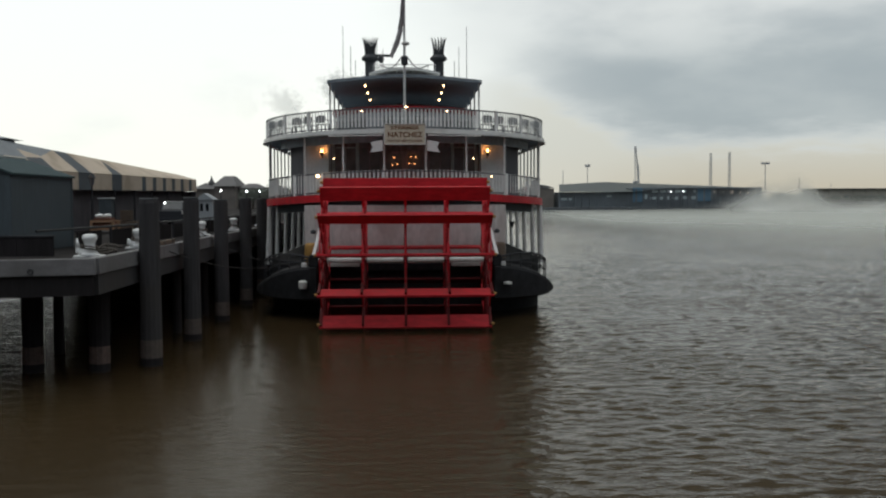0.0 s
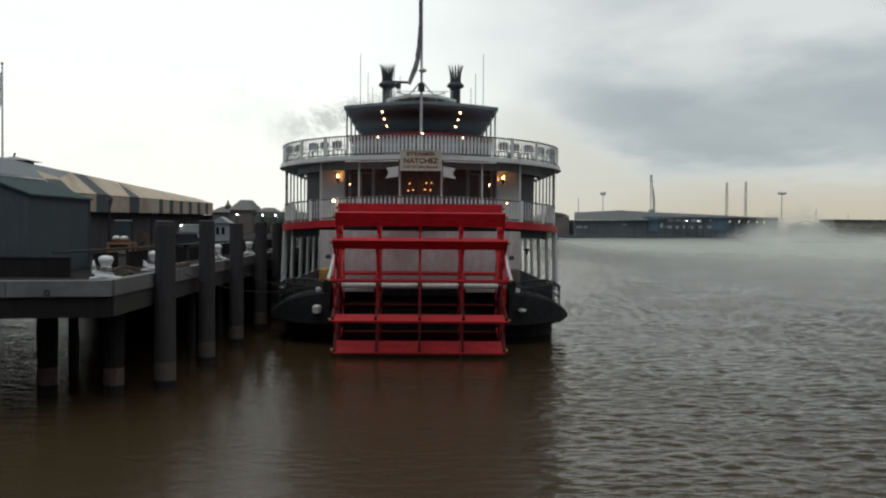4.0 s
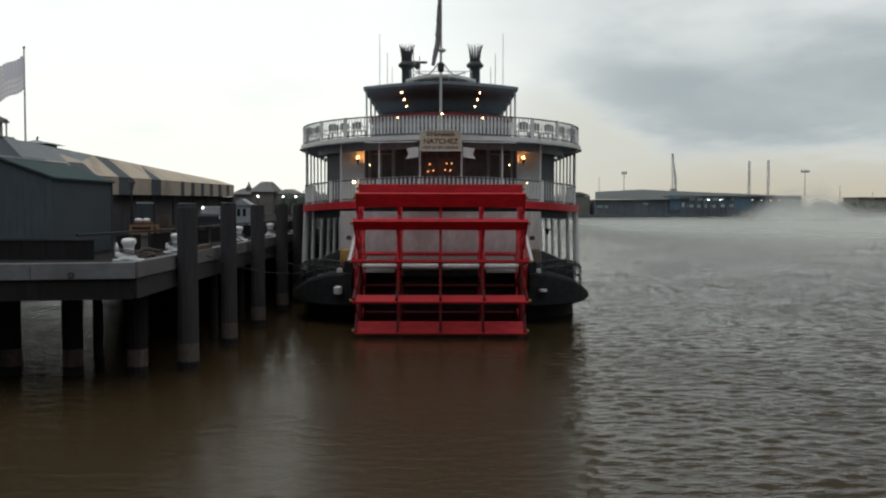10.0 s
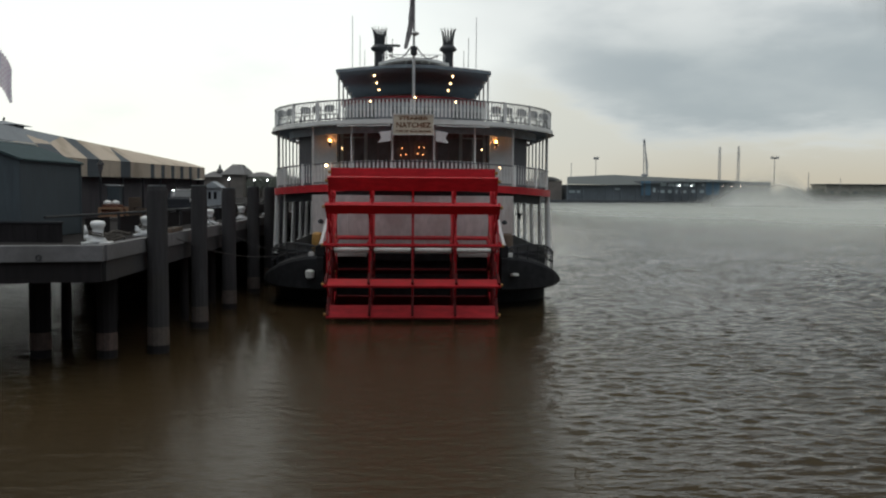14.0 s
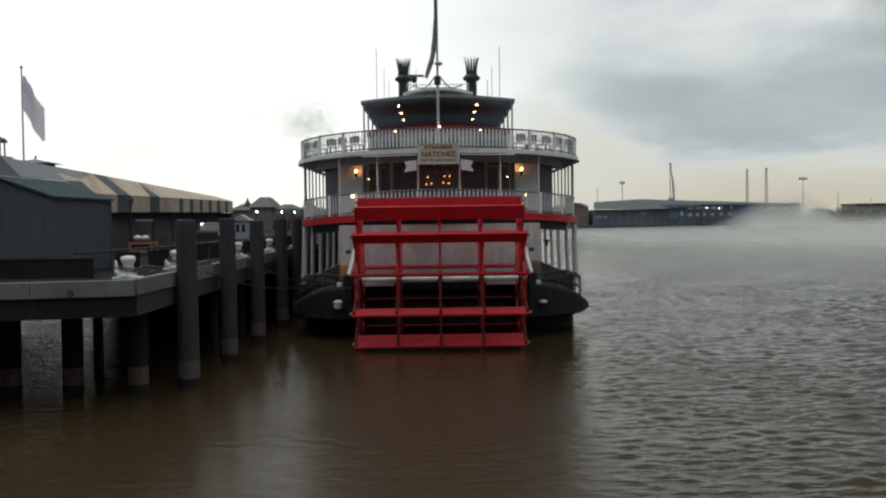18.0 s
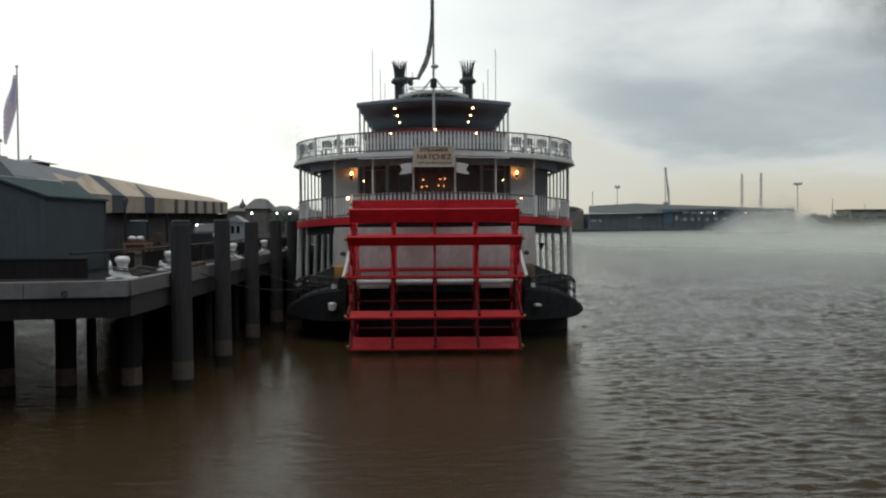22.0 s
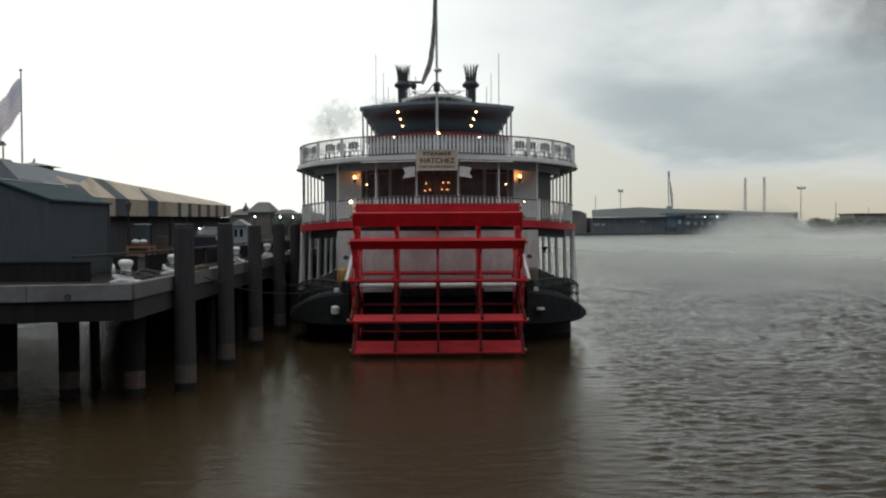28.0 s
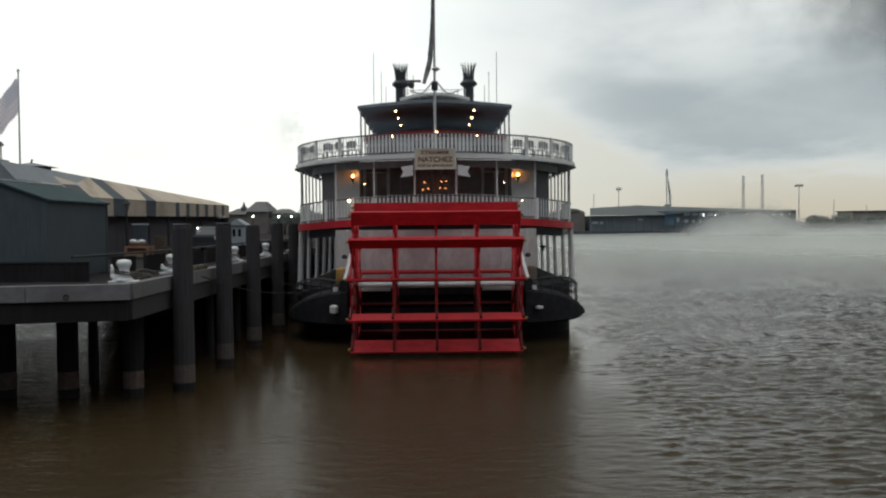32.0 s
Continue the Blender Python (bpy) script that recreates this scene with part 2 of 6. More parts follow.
SLATE = material("dark_far_roof", (0.16, 0.155, 0.155), 0.8, vary=0.2, grain=0.5)
# far walls, steel and leaves are lightened: distance haze is in these colours
FAR_WALL = material("blue_grey_quay_shed", (0.18, 0.205, 0.225), 0.85, vary=0.3, grain=0.09, big=0.02, bump=0)
FAR_ROOF = material("grey_green_shed_roof", (0.115, 0.13, 0.13), 0.85, vary=0.12, grain=0.05, big=0.02, bump=0)
TIDE_DARK = material("dark_silt_marked_timber", (0.12, 0.080, 0.068), 0.8, vary=0.4, grain=4, stain=(0.07, 0.048, 0.038), bump=0.5)
FAR_CREAM = material("cream_far_warehouse", (0.42, 0.40, 0.34), 0.85, vary=0.15, grain=0.1, bump=0)
FAR_DARK = material("dark_quay_edge", (0.12, 0.13, 0.14), 0.9, vary=0.2, grain=0.06, bump=0)
FAR_BLUE = material("blue_bay_paint", (0.13, 0.23, 0.32), 0.8, vary=0.2, grain=0.1, bump=0)
FAR_PALE = material("pale_quay_door", (0.50, 0.58, 0.60), 0.8, vary=0.2, grain=0.1, bump=0)
STEEL = material("grey_lattice_steel", (0.56, 0.57, 0.58), 0.7, 0.1, vary=0.2, grain=0.3, bump=0)
FAR_LEAF = material("hazy_far_leaves", (0.27, 0.29, 0.25), 0.9, vary=0.3, grain=0.3)
BARK = material("bark", (0.07, 0.055, 0.04), 0.9, vary=0.3)


def cloth(name, col):
    m = material(name, col, 0.9, vary=0.15, grain=3)
    nt = m.node_tree
    b = nt.nodes["Principled BSDF"]
    t = nt.nodes.new("ShaderNodeBsdfTranslucent")
    t.inputs["Color"].default_value = (*col, 1)
    mix = nt.nodes.new("ShaderNodeMixShader")
    mix.inputs[0].default_value = 0.88
    out = nt.nodes["Material Output"]
    nt.links.new(b.outputs[0], mix.inputs[1])
    nt.links.new(t.outputs[0], mix.inputs[2])
    nt.links.new(mix.outputs[0], out.inputs[0])
    return m


FLAG = cloth("white_flag_cloth", (0.95, 0.94, 0.97))
FLAG_RED = cloth("pale_red_flag_cloth", (0.86, 0.79, 0.86))
FLAG_BLUE = cloth("pale_blue_flag_cloth", (0.80, 0.79, 0.88))
FOLD = cloth("grey_flag_fold", (0.56, 0.56, 0.58))
FOLD_RED = cloth("dark_red_flag_fold", (0.38, 0.35, 0.37))
FOLD_BLUE = cloth("dark_blue_flag_fold", (0.30, 0.32, 0.38))
POLE = material("white_pole_paint", (0.60, 0.60, 0.60), 0.5, vary=0.1)


def water_material():
    m = bpy.data.materials.new("muddy_river_water")
    m.use_nodes = True
    nt = m.node_tree
    b = nt.nodes["Principled BSDF"]
    tc = nt.nodes.new("ShaderNodeTexCoord")
    vec = tc.outputs["Object"]
    wide = noise_node(nt, vec, 0.035, 4, 0.5)
    c = mixc(nt, ramp(nt, wide, 0.35, 0.65), (0.046, 0.0300, 0.0145), (0.0415, 0.0292, 0.0150))
    nt.links.new(c, b.inputs["Base Color"])
    sx = nt.nodes.new("ShaderNodeSeparateXYZ")
    nt.links.new(vec, sx.inputs[0])
    spread = math_node(nt, "DIVIDE", sx.outputs[0], math_node(nt, "MINIMUM", math_node(nt, "MAXIMUM", sx.outputs[1], 18.0), 48.0))
    ragged = noise_node(nt, vec, 0.35, 4, 0.6, (1.0, 0.5, 1))
    spread = math_node(nt, "ADD", spread, math_node(nt, "MULTIPLY", math_node(nt, "SUBTRACT", ragged, 0.5), 0.08))
    # choppy open water, smooth lee: bounds follow camera sight lines, roughness fits its view
    openness = ramp(nt, spread, 0.07, 0.15)
    lee_rough = ramp(nt, sx.outputs[1], 27.0, 41.0, 0.27, 0.10)
    nt.links.new(math_node(nt, "ADD", math_node(nt, "MULTIPLY", lee_rough, math_node(nt, "SUBTRACT", 1.0, openness)), math_node(nt, "MULTIPLY", openness, 0.10)), b.inputs["Roughness"])
    b.inputs["Specular Tint"].default_value = (0.56, 0.58, 0.46, 1)
    b.inputs["IOR"].default_value = 1.33
    b.inputs["Specular IOR Level"].default_value = 0.34
    r1 = noise_node(nt, vec, 2.3, 3.5, 0.5, (0.62, 1.25, 1))
    r2 = noise_node(nt, vec, 6.0, 2, 0.5, (0.5, 1.2, 1))
    h = math_node(nt, "ADD", math_node(nt, "MULTIPLY", r1, 1.0), math_node(nt, "MULTIPLY", r2, 0.22))
    bn = nt.nodes.new("ShaderNodeBump")
    bn.inputs["Strength"].default_value, bn.inputs["Distance"].default_value = 0.6, 0.15
    # smoother water between the wharf and the boat, bounded along the camera's sight lines
    h = math_node(nt, "MULTIPLY", h, math_node(nt, "MAXIMUM", math_node(nt, "MAXIMUM", ramp(nt, spread, 0.065, 0.145, 0.0, 1.1), ramp(nt, sx.outputs[1], 27.0, 41.0, 0.42, 0.24)), ramp(nt, sx.outputs[0], -11.0, -14.0, 0.42, 1.0)))
    # gusts roughen the water in patches
    h = math_node(nt, "MULTIPLY", h, ramp(nt, noise_node(nt, vec, 0.16, 3, 0.55, (0.7, 1.0, 1)), 0.38, 0.62, 0.62, 1.2))
    nt.links.new(h, bn.inputs["Height"])
    nt.links.new(bn.outputs[0], b.inputs["Normal"])
    return m


WATER = water_material()


# ---- mesh helpers ----
def mesh_of(bm, name, mats, smooth=False):
    me = bpy.data.meshes.new(name)
    bm.normal_update()
    bm.to_mesh(me)
    bm.free()
    for m in (mats if isinstance(mats, (list, tuple)) else [mats]):
        me.materials.append(m)
    if smooth:
        me.polygons.foreach_set("use_smooth", [True] * len(me.polygons))
    return me


def stands(ob):
    m = ob.matrix_parent_inverse @ ob.matrix_basis if ob.parent else ob.matrix_basis
    return stands(ob.parent) @ m if ob.parent else m.copy()


def thing(name, at, label, category, group="", kind=""):
    ob = new(name)
    ob.empty_display_size = 0.2
    ob.matrix_basis = at if isinstance(at, Matrix) else Matrix.Translation(at)
    return tagged(ob, label, category, group, kind)


def part(name, bm, mat, parent, label="", m=None, smooth=False):
    """One mesh object under a thing or a part. The mesh is in the world's metres unless a pose m is given."""
    me = bm if isinstance(bm, bpy.types.Mesh) else mesh_of(bm, name, mat, smooth)
    ob = new(name, me)
    ob.parent = parent
    ob.matrix_parent_inverse = stands(parent).inverted()
    ob.matrix_basis = m if m is not None else Matrix()
    return tagged(ob, label)


def solid(name, bm, mat, label, category, kind="structure", smooth=False):
    return tagged(new(name, mesh_of(bm, name, mat, smooth)), label, category, kind=kind)


def B():
    return bmesh.new()


def box(bm, x0, x1, y0, y1, z0, z1, bev=0.0, mi=0):
    vs = [bm.verts.new((x, y, z)) for z in (z0, z1) for y in (y0, y1) for x in (x0, x1)]
    fs = [bm.faces.new([vs[i] for i in q]) for q in ((0, 2, 3, 1), (4, 5, 7, 6), (0, 1, 5, 4), (2, 6, 7, 3), (0, 4, 6, 2), (1, 3, 7, 5))]
    for f in fs:
        f.material_index = mi
    if bev:
        es = {e for f in fs for e in f.edges}
        bmesh.ops.bevel(bm, geom=list(es), offset=bev, segments=2, affect="EDGES", profile=0.6, clamp_overlap=True)
    return bm


def rod(bm, p0, p1, r0, r1=None, n=8, caps=True, mi=0):
    p0, p1 = Vector(p0), Vector(p1)
    r1 = r0 if r1 is None else r1
    q = (p1 - p0).to_track_quat("Z", "Y")
    rings = [[bm.verts.new(p + q @ Vector((r * math.cos(2 * math.pi * i / n), r * math.sin(2 * math.pi * i / n), 0))) for i in range(n)] for p, r in ((p0, r0), (p1, r1))]
    for i in range(n):
        f = bm.faces.new((rings[0][i], rings[0][(i + 1) % n], rings[1][(i + 1) % n], rings[1][i]))
        f.material_index = mi
    if caps:
        bm.faces.new(rings[0][::-1]).material_index = mi
        bm.faces.new(rings[1]).material_index = mi
    return bm


def bar(bm, p0, p1, w, h, mi=0):
    """A rectangular bar from p0 to p1, w wide and h deep."""
    p0, p1 = Vector(p0), Vector(p1)
    q = (p1 - p0).to_track_quat("Z", "X")
    a = [[bm.verts.new(p + q @ Vector((sx * w / 2, sy * h / 2, 0))) for sx, sy in ((-1, -1), (1, -1), (1, 1), (-1, 1))] for p in (p0, p1)]
    for i in range(4):
        bm.faces.new((a[0][i], a[0][(i + 1) % 4], a[1][(i + 1) % 4], a[1][i])).material_index = mi
    bm.faces.new(a[0][::-1]).material_index = mi
    bm.faces.new(a[1]).material_index = mi
    return bm


def tube(bm, pts, r, n=6):
    for a, b in zip(pts, pts[1:]):
        rod(bm, a, b, r, r, n)
    return bm


def pipe(bm, pts, r, n=6):
    """One closed tube along the points."""
    pts = [Vector(p) for p in pts]
    rings = []
    for i, p in enumerate(pts):
        d = (pts[min(i + 1, len(pts) - 1)] - pts[max(i - 1, 0)]).normalized()
        u = d.cross(Vector((0, 0, 1)))
        u = (u if u.length > 1e-3 else Vector((1, 0, 0))).normalized()
        v = d.cross(u)
        rings.append([bm.verts.new(p + u * r * math.cos(2 * math.pi * k / n) + v * r * math.sin(2 * math.pi * k / n)) for k in range(n)])
    for a, b in zip(rings, rings[1:]):
        for k in range(n):
            bm.faces.new((a[k], a[(k + 1) % n], b[(k + 1) % n], b[k]))
    bm.faces.new(rings[0][::-1])
    bm.faces.new(rings[-1])
    bmesh.ops.recalc_face_normals(bm, faces=bm.faces)
    return bm


def lathe(bm, profile, n=16, at=(0, 0, 0)):
    ax, ay, az = at
    rings = [[bm.verts.new((ax + r * math.cos(2 * math.pi * i / n), ay + r * math.sin(2 * math.pi * i / n), az + z)) for i in range(n)] for r, z in profile]
    for a, b in zip(rings, rings[1:]):
        for i in range(n):
            bm.faces.new((a[i], a[(i + 1) % n], b[(i + 1) % n], b[i]))
    bm.faces.new(rings[0][::-1])
    bm.faces.new(rings[-1])
    return bm


def slab(bm, pts, z0, z1):
    """An upright prism over the outline pts (counter-clockwise); z0 and z1 are numbers or functions of x and y."""
    f0 = z0 if callable(z0) else (lambda x, y: z0)
    f1 = z1 if callable(z1) else (lambda x, y: z1)
    lo = [bm.verts.new((x, y, f0(x, y))) for x, y in pts]
    hi = [bm.verts.new((x, y, f1(x, y))) for x, y in pts]
    bm.faces.new(lo[::-1])
    bm.faces.new(hi)
    n = len(pts)
    for i in range(n):
        bm.faces.new((lo[i], lo[(i + 1) % n], hi[(i + 1) % n], hi[i]))
    return bm


# ---- river ----
def build_water():
    rows, cols = 900, 560
    ys = 14.0 * np.exp(np.linspace(0, math.log(420 / 14.0), rows))
    ts = np.tan(np.linspace(radians(-33), radians(33), cols))
    X = ys[:, None] * ts[None, :]
    Y = np.repeat(ys[:, None], cols, 1)
    rng = np.random.default_rng(4)
    Z = np.zeros_like(X)
    for i in range(46):
        lam = 0.40 * (1.3 / 0.40) ** rng.random()
        a = radians(-86) + rng.normal(0, 0.55)
        k = 2 * math.pi / lam
        Z += 0.0036 * lam * np.sin(k * (X * math.cos(a) + Y * math.sin(a)) + rng.random() * 6.283)
    Z *= 0.78 + 0.22 * np.sin(X * 0.11 + 1.0) * np.sin(Y * 0.075 + X * 0.03)
    # calm edge is a bearing from the eye, shaped to fit the view
    edge = X / np.minimum(Y, 48.0) + 0.018 * np.sin(Y * 0.9 + 1.3 * np.sin(X * 0.8)) + 0.012 * np.sin(Y * 2.3 + X)
    calm = np.clip((edge - 0.075) / 0.075, 0, 1)
    calm = calm * calm * (3 - 2 * calm)
    Z *= 0.22 + 1.04 * calm * np.clip(Y / 34, 0.6, 1) + 0.5 * np.clip((-11 - X) / 3, 0, 1)
    fade = np.clip((300 - Y) / 220, 0, 1)
    side = np.clip((np.arange(cols) - 0) / 12, 0, 1) * np.clip((cols - 1 - np.arange(cols)) / 12, 0, 1)
    near = np.clip((Y - 14) / 1.5, 0, 1)
    Z *= fade * side[None, :] * near
    verts = np.stack([X, Y, Z], -1).reshape(-1, 3)
    idx = np.arange(rows * cols).reshape(rows, cols)
    quads = np.stack([idx[:-1, :-1], idx[:-1, 1:], idx[1:, 1:], idx[1:, :-1]], -1).reshape(-1, 4)
    # the sheet goes on to the horizon on all sides
    loop = np.concatenate([idx[0, :-1], idx[:-1, -1], idx[-1, :0:-1], idx[:0:-1, 0]])
    mid = np.array([0.0, 100.0, 0.0])
    out = verts[loop] - mid
    out[:, 2] = 0
    out = mid + out / np.linalg.norm(out, axis=1)[:, None] * 4600
    n, k = len(verts), len(loop)
    nxt = np.roll(np.arange(k), -1)
    ring = np.stack([loop[nxt], loop, n + np.arange(k), n + nxt], -1)
    me = bpy.data.meshes.new("water")
    me.from_pydata(np.concatenate([verts, out]).tolist(), [], np.concatenate([quads, ring]).tolist())
    me.polygons.foreach_set("use_smooth", [True] * len(me.polygons))
    me.materials.append(WATER)
    return tagged(new("water", me), "choppy brown muddy river water under a grey sky", "river", kind="structure")


water = build_water()


# ---- the stern-wheel steamboat ----
def stern_line(w, y0, b, y1, n=40):
    """Deck edge from the port side round the stern to the starboard side."""
    pts = [(-w, y1)]
    for i in range(n + 1):
        a = math.pi * i / n
        pts.append((-w * math.cos(a), y0 + b - b * math.sin(a)))
    return pts + [(w, y1)]


def along(line, step, start=0.0):
    """Points and headings at even steps along a line."""
    out, left = [], start
    for (xa, ya), (xb, yb) in zip(line, line[1:]):
        d = math.hypot(xb - xa, yb - ya)
        s = left
        while s < d:
            out.append((xa + (xb - xa) * s / d, ya + (yb - ya) * s / d, math.atan2(yb - ya, xb - xa)))
            s += step
        left = s - d
    return out


def inset(line, d):
    out = []
    for i, (x, y) in enumerate(line):
        xa, ya = line[max(0, i - 1)]
        xb, yb = line[min(len(line) - 1, i + 1)]
        v = Vector((xb - xa, yb - ya)).normalized()
        out.append((x - v.y * d, y + v.x * d))
    return out


boat = thing("steamboat", (0, 49, 0), "white stern-wheel steamboat with a red paddle wheel moored at the wharf", "steamboat")
FWD = 122.0
D2, D3 = 5.93, 9.24       # walking levels of the second and third decks
edge2 = stern_line(8.0, 49.3, 8.0, FWD)
edge3 = stern_line(8.1, 49.1, 8.2, FWD)


def crown(z, k=0.22, w=8.1):
    return lambda x, y: z + k * max(0.0, 1 - (x / w) ** 2)


def build_hull():
    hull = stern_line(7.35, 49.6, 4.0, FWD)
    part("hull", slab(B(), hull, -1.2, 2.25), BLACK, boat, "black painted steel hull")
    deck = stern_line(7.4, 49.2, 5.0, FWD)
    part("main_deck", slab(B(), deck, 2.26, 2.62), BLACK, boat)
    # sponsons either side of the wheel: black guards that fall away outboard
    for s in (-1, 1):
        bm = B()
        prof = [(4.35, 47.2, 2.62, 0.9), (5.2, 47.5, 2.56, 0.88), (6.0, 47.9, 2.38, 0.9), (6.7, 48.4, 2.12, 0.93), (7.2, 49.0, 1.82, 0.98), (7.55, 49.8, 1.54, 1.04), (7.80, 50.8, 1.27, 1.08)]
        near = [[bm.verts.new((s * x, y, z)) for z, y in ((top, y0), (top - 0.12, y0 - 0.10), (bot + 0.12, y0 - 0.06), (bot, y0 + 0.3))] for x, y0, top, bot in prof]
        far = [[bm.verts.new((s * x, 84.0, z)) for z in (2.2, 2.0, bot + 0.12, bot)] for x, y0, top, bot in prof]
        for a, b in zip(near, near[1:]):
            for i in range(3):
                bm.faces.new((a[i], a[i + 1], b[i + 1], b[i]))
        for i in range(len(prof) - 1):
            bm.faces.new((near[i][0], near[i + 1][0], far[i + 1][0], far[i][0]))
            bm.faces.new((near[i][3], far[i][3], far[i + 1][3], near[i + 1][3]))
        for e in (0, len(prof) - 1):
            for i in range(3):
                bm.faces.new((near[e][i], near[e][i + 1], far[e][i + 1], far[e][i]))
        bmesh.ops.recalc_face_normals(bm, faces=bm.faces)
        part("stern_guard", bm, BLACK, boat, "black guard falling away outboard of the wheel")
        # pipe rail along the guard's edge
        line = [(4.75, 47.7, 2.5, 3.02), (5.2, 47.8, 2.45, 3.14), (5.75, 48.1, 2.32, 3.18), (6.3, 48.5, 2.18, 3.16), (6.85, 49.1, 1.95, 3.02), (7.25, 49.9, 1.70, 2.74), (7.35, 51.2, 1.6, 2.65), (7.3, 53.0, 1.65, 2.65), (7.3, 56.0, 1.8, 2.8)]
        for k, hh in ((1.0, 0.048), (0.5, 0.03)):
            part("guard_rail", pipe(B(), [(s * x, y, z0 + (z1 - z0) * k) for x, y, z0, z1 in line], hh), RAIL_DARK, boat)
        for x, y, z0, z1 in line:
            part("rail_stanchion", rod(B(), (s * x, y, z0 - 0.15), (s * x, y, z1), 0.032, n=6), RAIL_DARK, boat)
        # wheel beam and bearing block
        bm = B()
        box(bm, s * 4.25 - 0.16, s * 4.25 + 0.16, 44.4, 50.0, 2.15, 2.75, 0.03)
        part("wheel_beam", bm, BLACK, boat, "heavy black beam carrying the paddle wheel")
        part("bearing_block", box(B(), s * 4.25 - 0.2, s * 4.25 + 0.2, 44.7, 45.5, 2.76, 3.3, 0.05), BLACK, boat)
        # white raking brace beside the wheel
        part("wheel_brace", bar(B(), (s * 4.46, 45.9, 2.75), (s * 4.02, 47.3, 4.85), 0.13, 0.16), WHITE, boat, "white raking timber brace")
        part("wheel_brace", bar(B(), (s * 4.55, 47.3, 2.7), (s * 4.12, 49.3, 4.7), 0.10, 0.12), WHITE, boat)
        # brass-bound cask and dark lamp by the deckhouse corner
        cask = part("cask", lathe(B(), [(0.24, 0), (0.30, 0.15), (0.32, 0.5), (0.30, 0.95), (0.24, 1.08)], 14, (s * 4.72, 48.4, 2.63)), BRASS if s < 0 else CRATE, boat, "brass-coloured round vent drum" if s < 0 else "dull brown round vent drum", smooth=True)
        part("cask_hoop", lathe(B(), [(0.335, 0.2), (0.35, 0.2), (0.35, 0.28), (0.335, 0.28)], 14, (s * 4.72, 48.4, 2.63)), STACK, cask)
        part("deck_lamp", lathe(B(), [(0.06, 0), (0.15, 0.05), (0.13, 0.16), (0.05, 0.22)], 10, (s * 4.62, 48.7, 4.15)), STACK, boat)
        part("mooring_bitt", box(B(), s * 4.9 - 0.22, s * 4.9 + 0.05, 47.6, 47.85, 2.4, 2.78, 0.05), WHITE_DULL, boat, "white painted mooring bitt")
        part("hawse_fairlead", lathe(B(), [(0.06, -0.22), (0.2, -0.18), (0.22, 0.12), (0.12, 0.2), (0.06, 0.2)] if s < 0 else [(0.05, -0.06), (0.2, -0.05), (0.2, 0.05), (0.05, 0.08)], 12, (s * 5.0, 47.1, 1.75)), WHITE_DULL, boat, "pale worn fairlead on the black guard")


def build_main_house():
    pts = [(-5.25, FWD - 8), (-5.25, 50.6), (-4.6, 49.55), (4.6, 49.55), (5.25, 50.6), (5.25, FWD - 8)]
    part("main_deckhouse", slab(B(), pts, 2.56, D2 - 0.36), BOUNCE_WHITE, boat, "white painted deckhouse wall behind the wheel")
    # panel battens on the stern wall
    for i in range(9):
        x = -4.5 + i * 9.0 / 8
        part("wall_batten", box(B(), x - 0.04, x + 0.04, 49.5, 49.55, 2.9, 5.5), BOUNCE_WHITE, boat)
    part("base_rail", box(B(), -4.6, 4.6, 49.46, 49.56, 2.44, 2.62, 0.02), WHITE_DULL, boat)
    # side columns under the second deck
    for s in (-1, 1):
        for i, y in enumerate((55.6, 59.1, 63.2, 67.2, 71.0, 75.0, 80.0, 86.0)):
            r = 0.18 if i == 0 else 0.13
            c = part("deck_column", rod(B(), (s * 7.82, y, 2.2), (s * 7.72, y, D2 - 0.34), r, r * 0.8, 10), WHITE, boat)
            part("column_foot", box(B(), s * 7.82 - 0.22, s * 7.82 + 0.22, y - 0.22, y + 0.22, 2.2, 2.42, 0.02), WHITE, c)


def railing(name, edge, z, height, step, parts_y, post=0.05, end=95.0, tip=0.0):
    """A rail with turned white balusters: those round the stern are parts, the sides one mesh."""
    rail = part(name, B(), RAIL_WHITE, boat, "white wooden railing with flat balusters")
    bm = B()
    line = [(x, min(y, end)) for x, y in inset(edge, 0.10)]
    for (a, b) in zip(line, line[1:]):
        for zz, w, h in ((height, 0.06, 0.08), (0.14, 0.06, 0.06)):
            bar(bm, (a[0], a[1], z(*a) + zz), (b[0], b[1], z(*b) + zz), w, h)
    part("handrail", bm, RAIL_GREY, rail)

    def picket(w):
        b0 = B()
        box(b0, -w / 2, w / 2, -0.012, 0.012, 0.12, height - 0.02 + tip)
        box(b0, -w * 0.66, w * 0.66, -0.014, 0.014, height * 0.46, height * 0.58)
        return mesh_of(b0, "baluster", RAIL_WHITE)
    wide, slim = picket(post), picket(post * 0.58)
    me_post = mesh_of(box(B(), -0.075, 0.075, -0.05, 0.05, 0.0, height + 0.06, 0.012), "rail_post", RAIL_WHITE)
    rest = B()
    for x, y, a in along(line, step, step / 2):
        zz = z(x, y)
        if y < parts_y:
            part("baluster", wide if abs(x) < 3.8 else slim, None, rail, m=Matrix.Translation((x, y, zz)) @ Matrix.Rotation(a, 4, "Z"))
        else:
            box(rest, x - 0.012, x + 0.012, y - post / 2, y + post / 2, zz + 0.12, zz + height)
    for x, y, a in along(line, 2.1, 1.05):
        if y < 59 and abs(x) > 3.8:
            part("rail_post", me_post, None, rail, m=Matrix.Translation((x, y, z(x, y))) @ Matrix.Rotation(a, 4, "Z"))
    tagged(part("side_balusters", rest, RAIL_WHITE, rail), kind="stuff")
    return rail


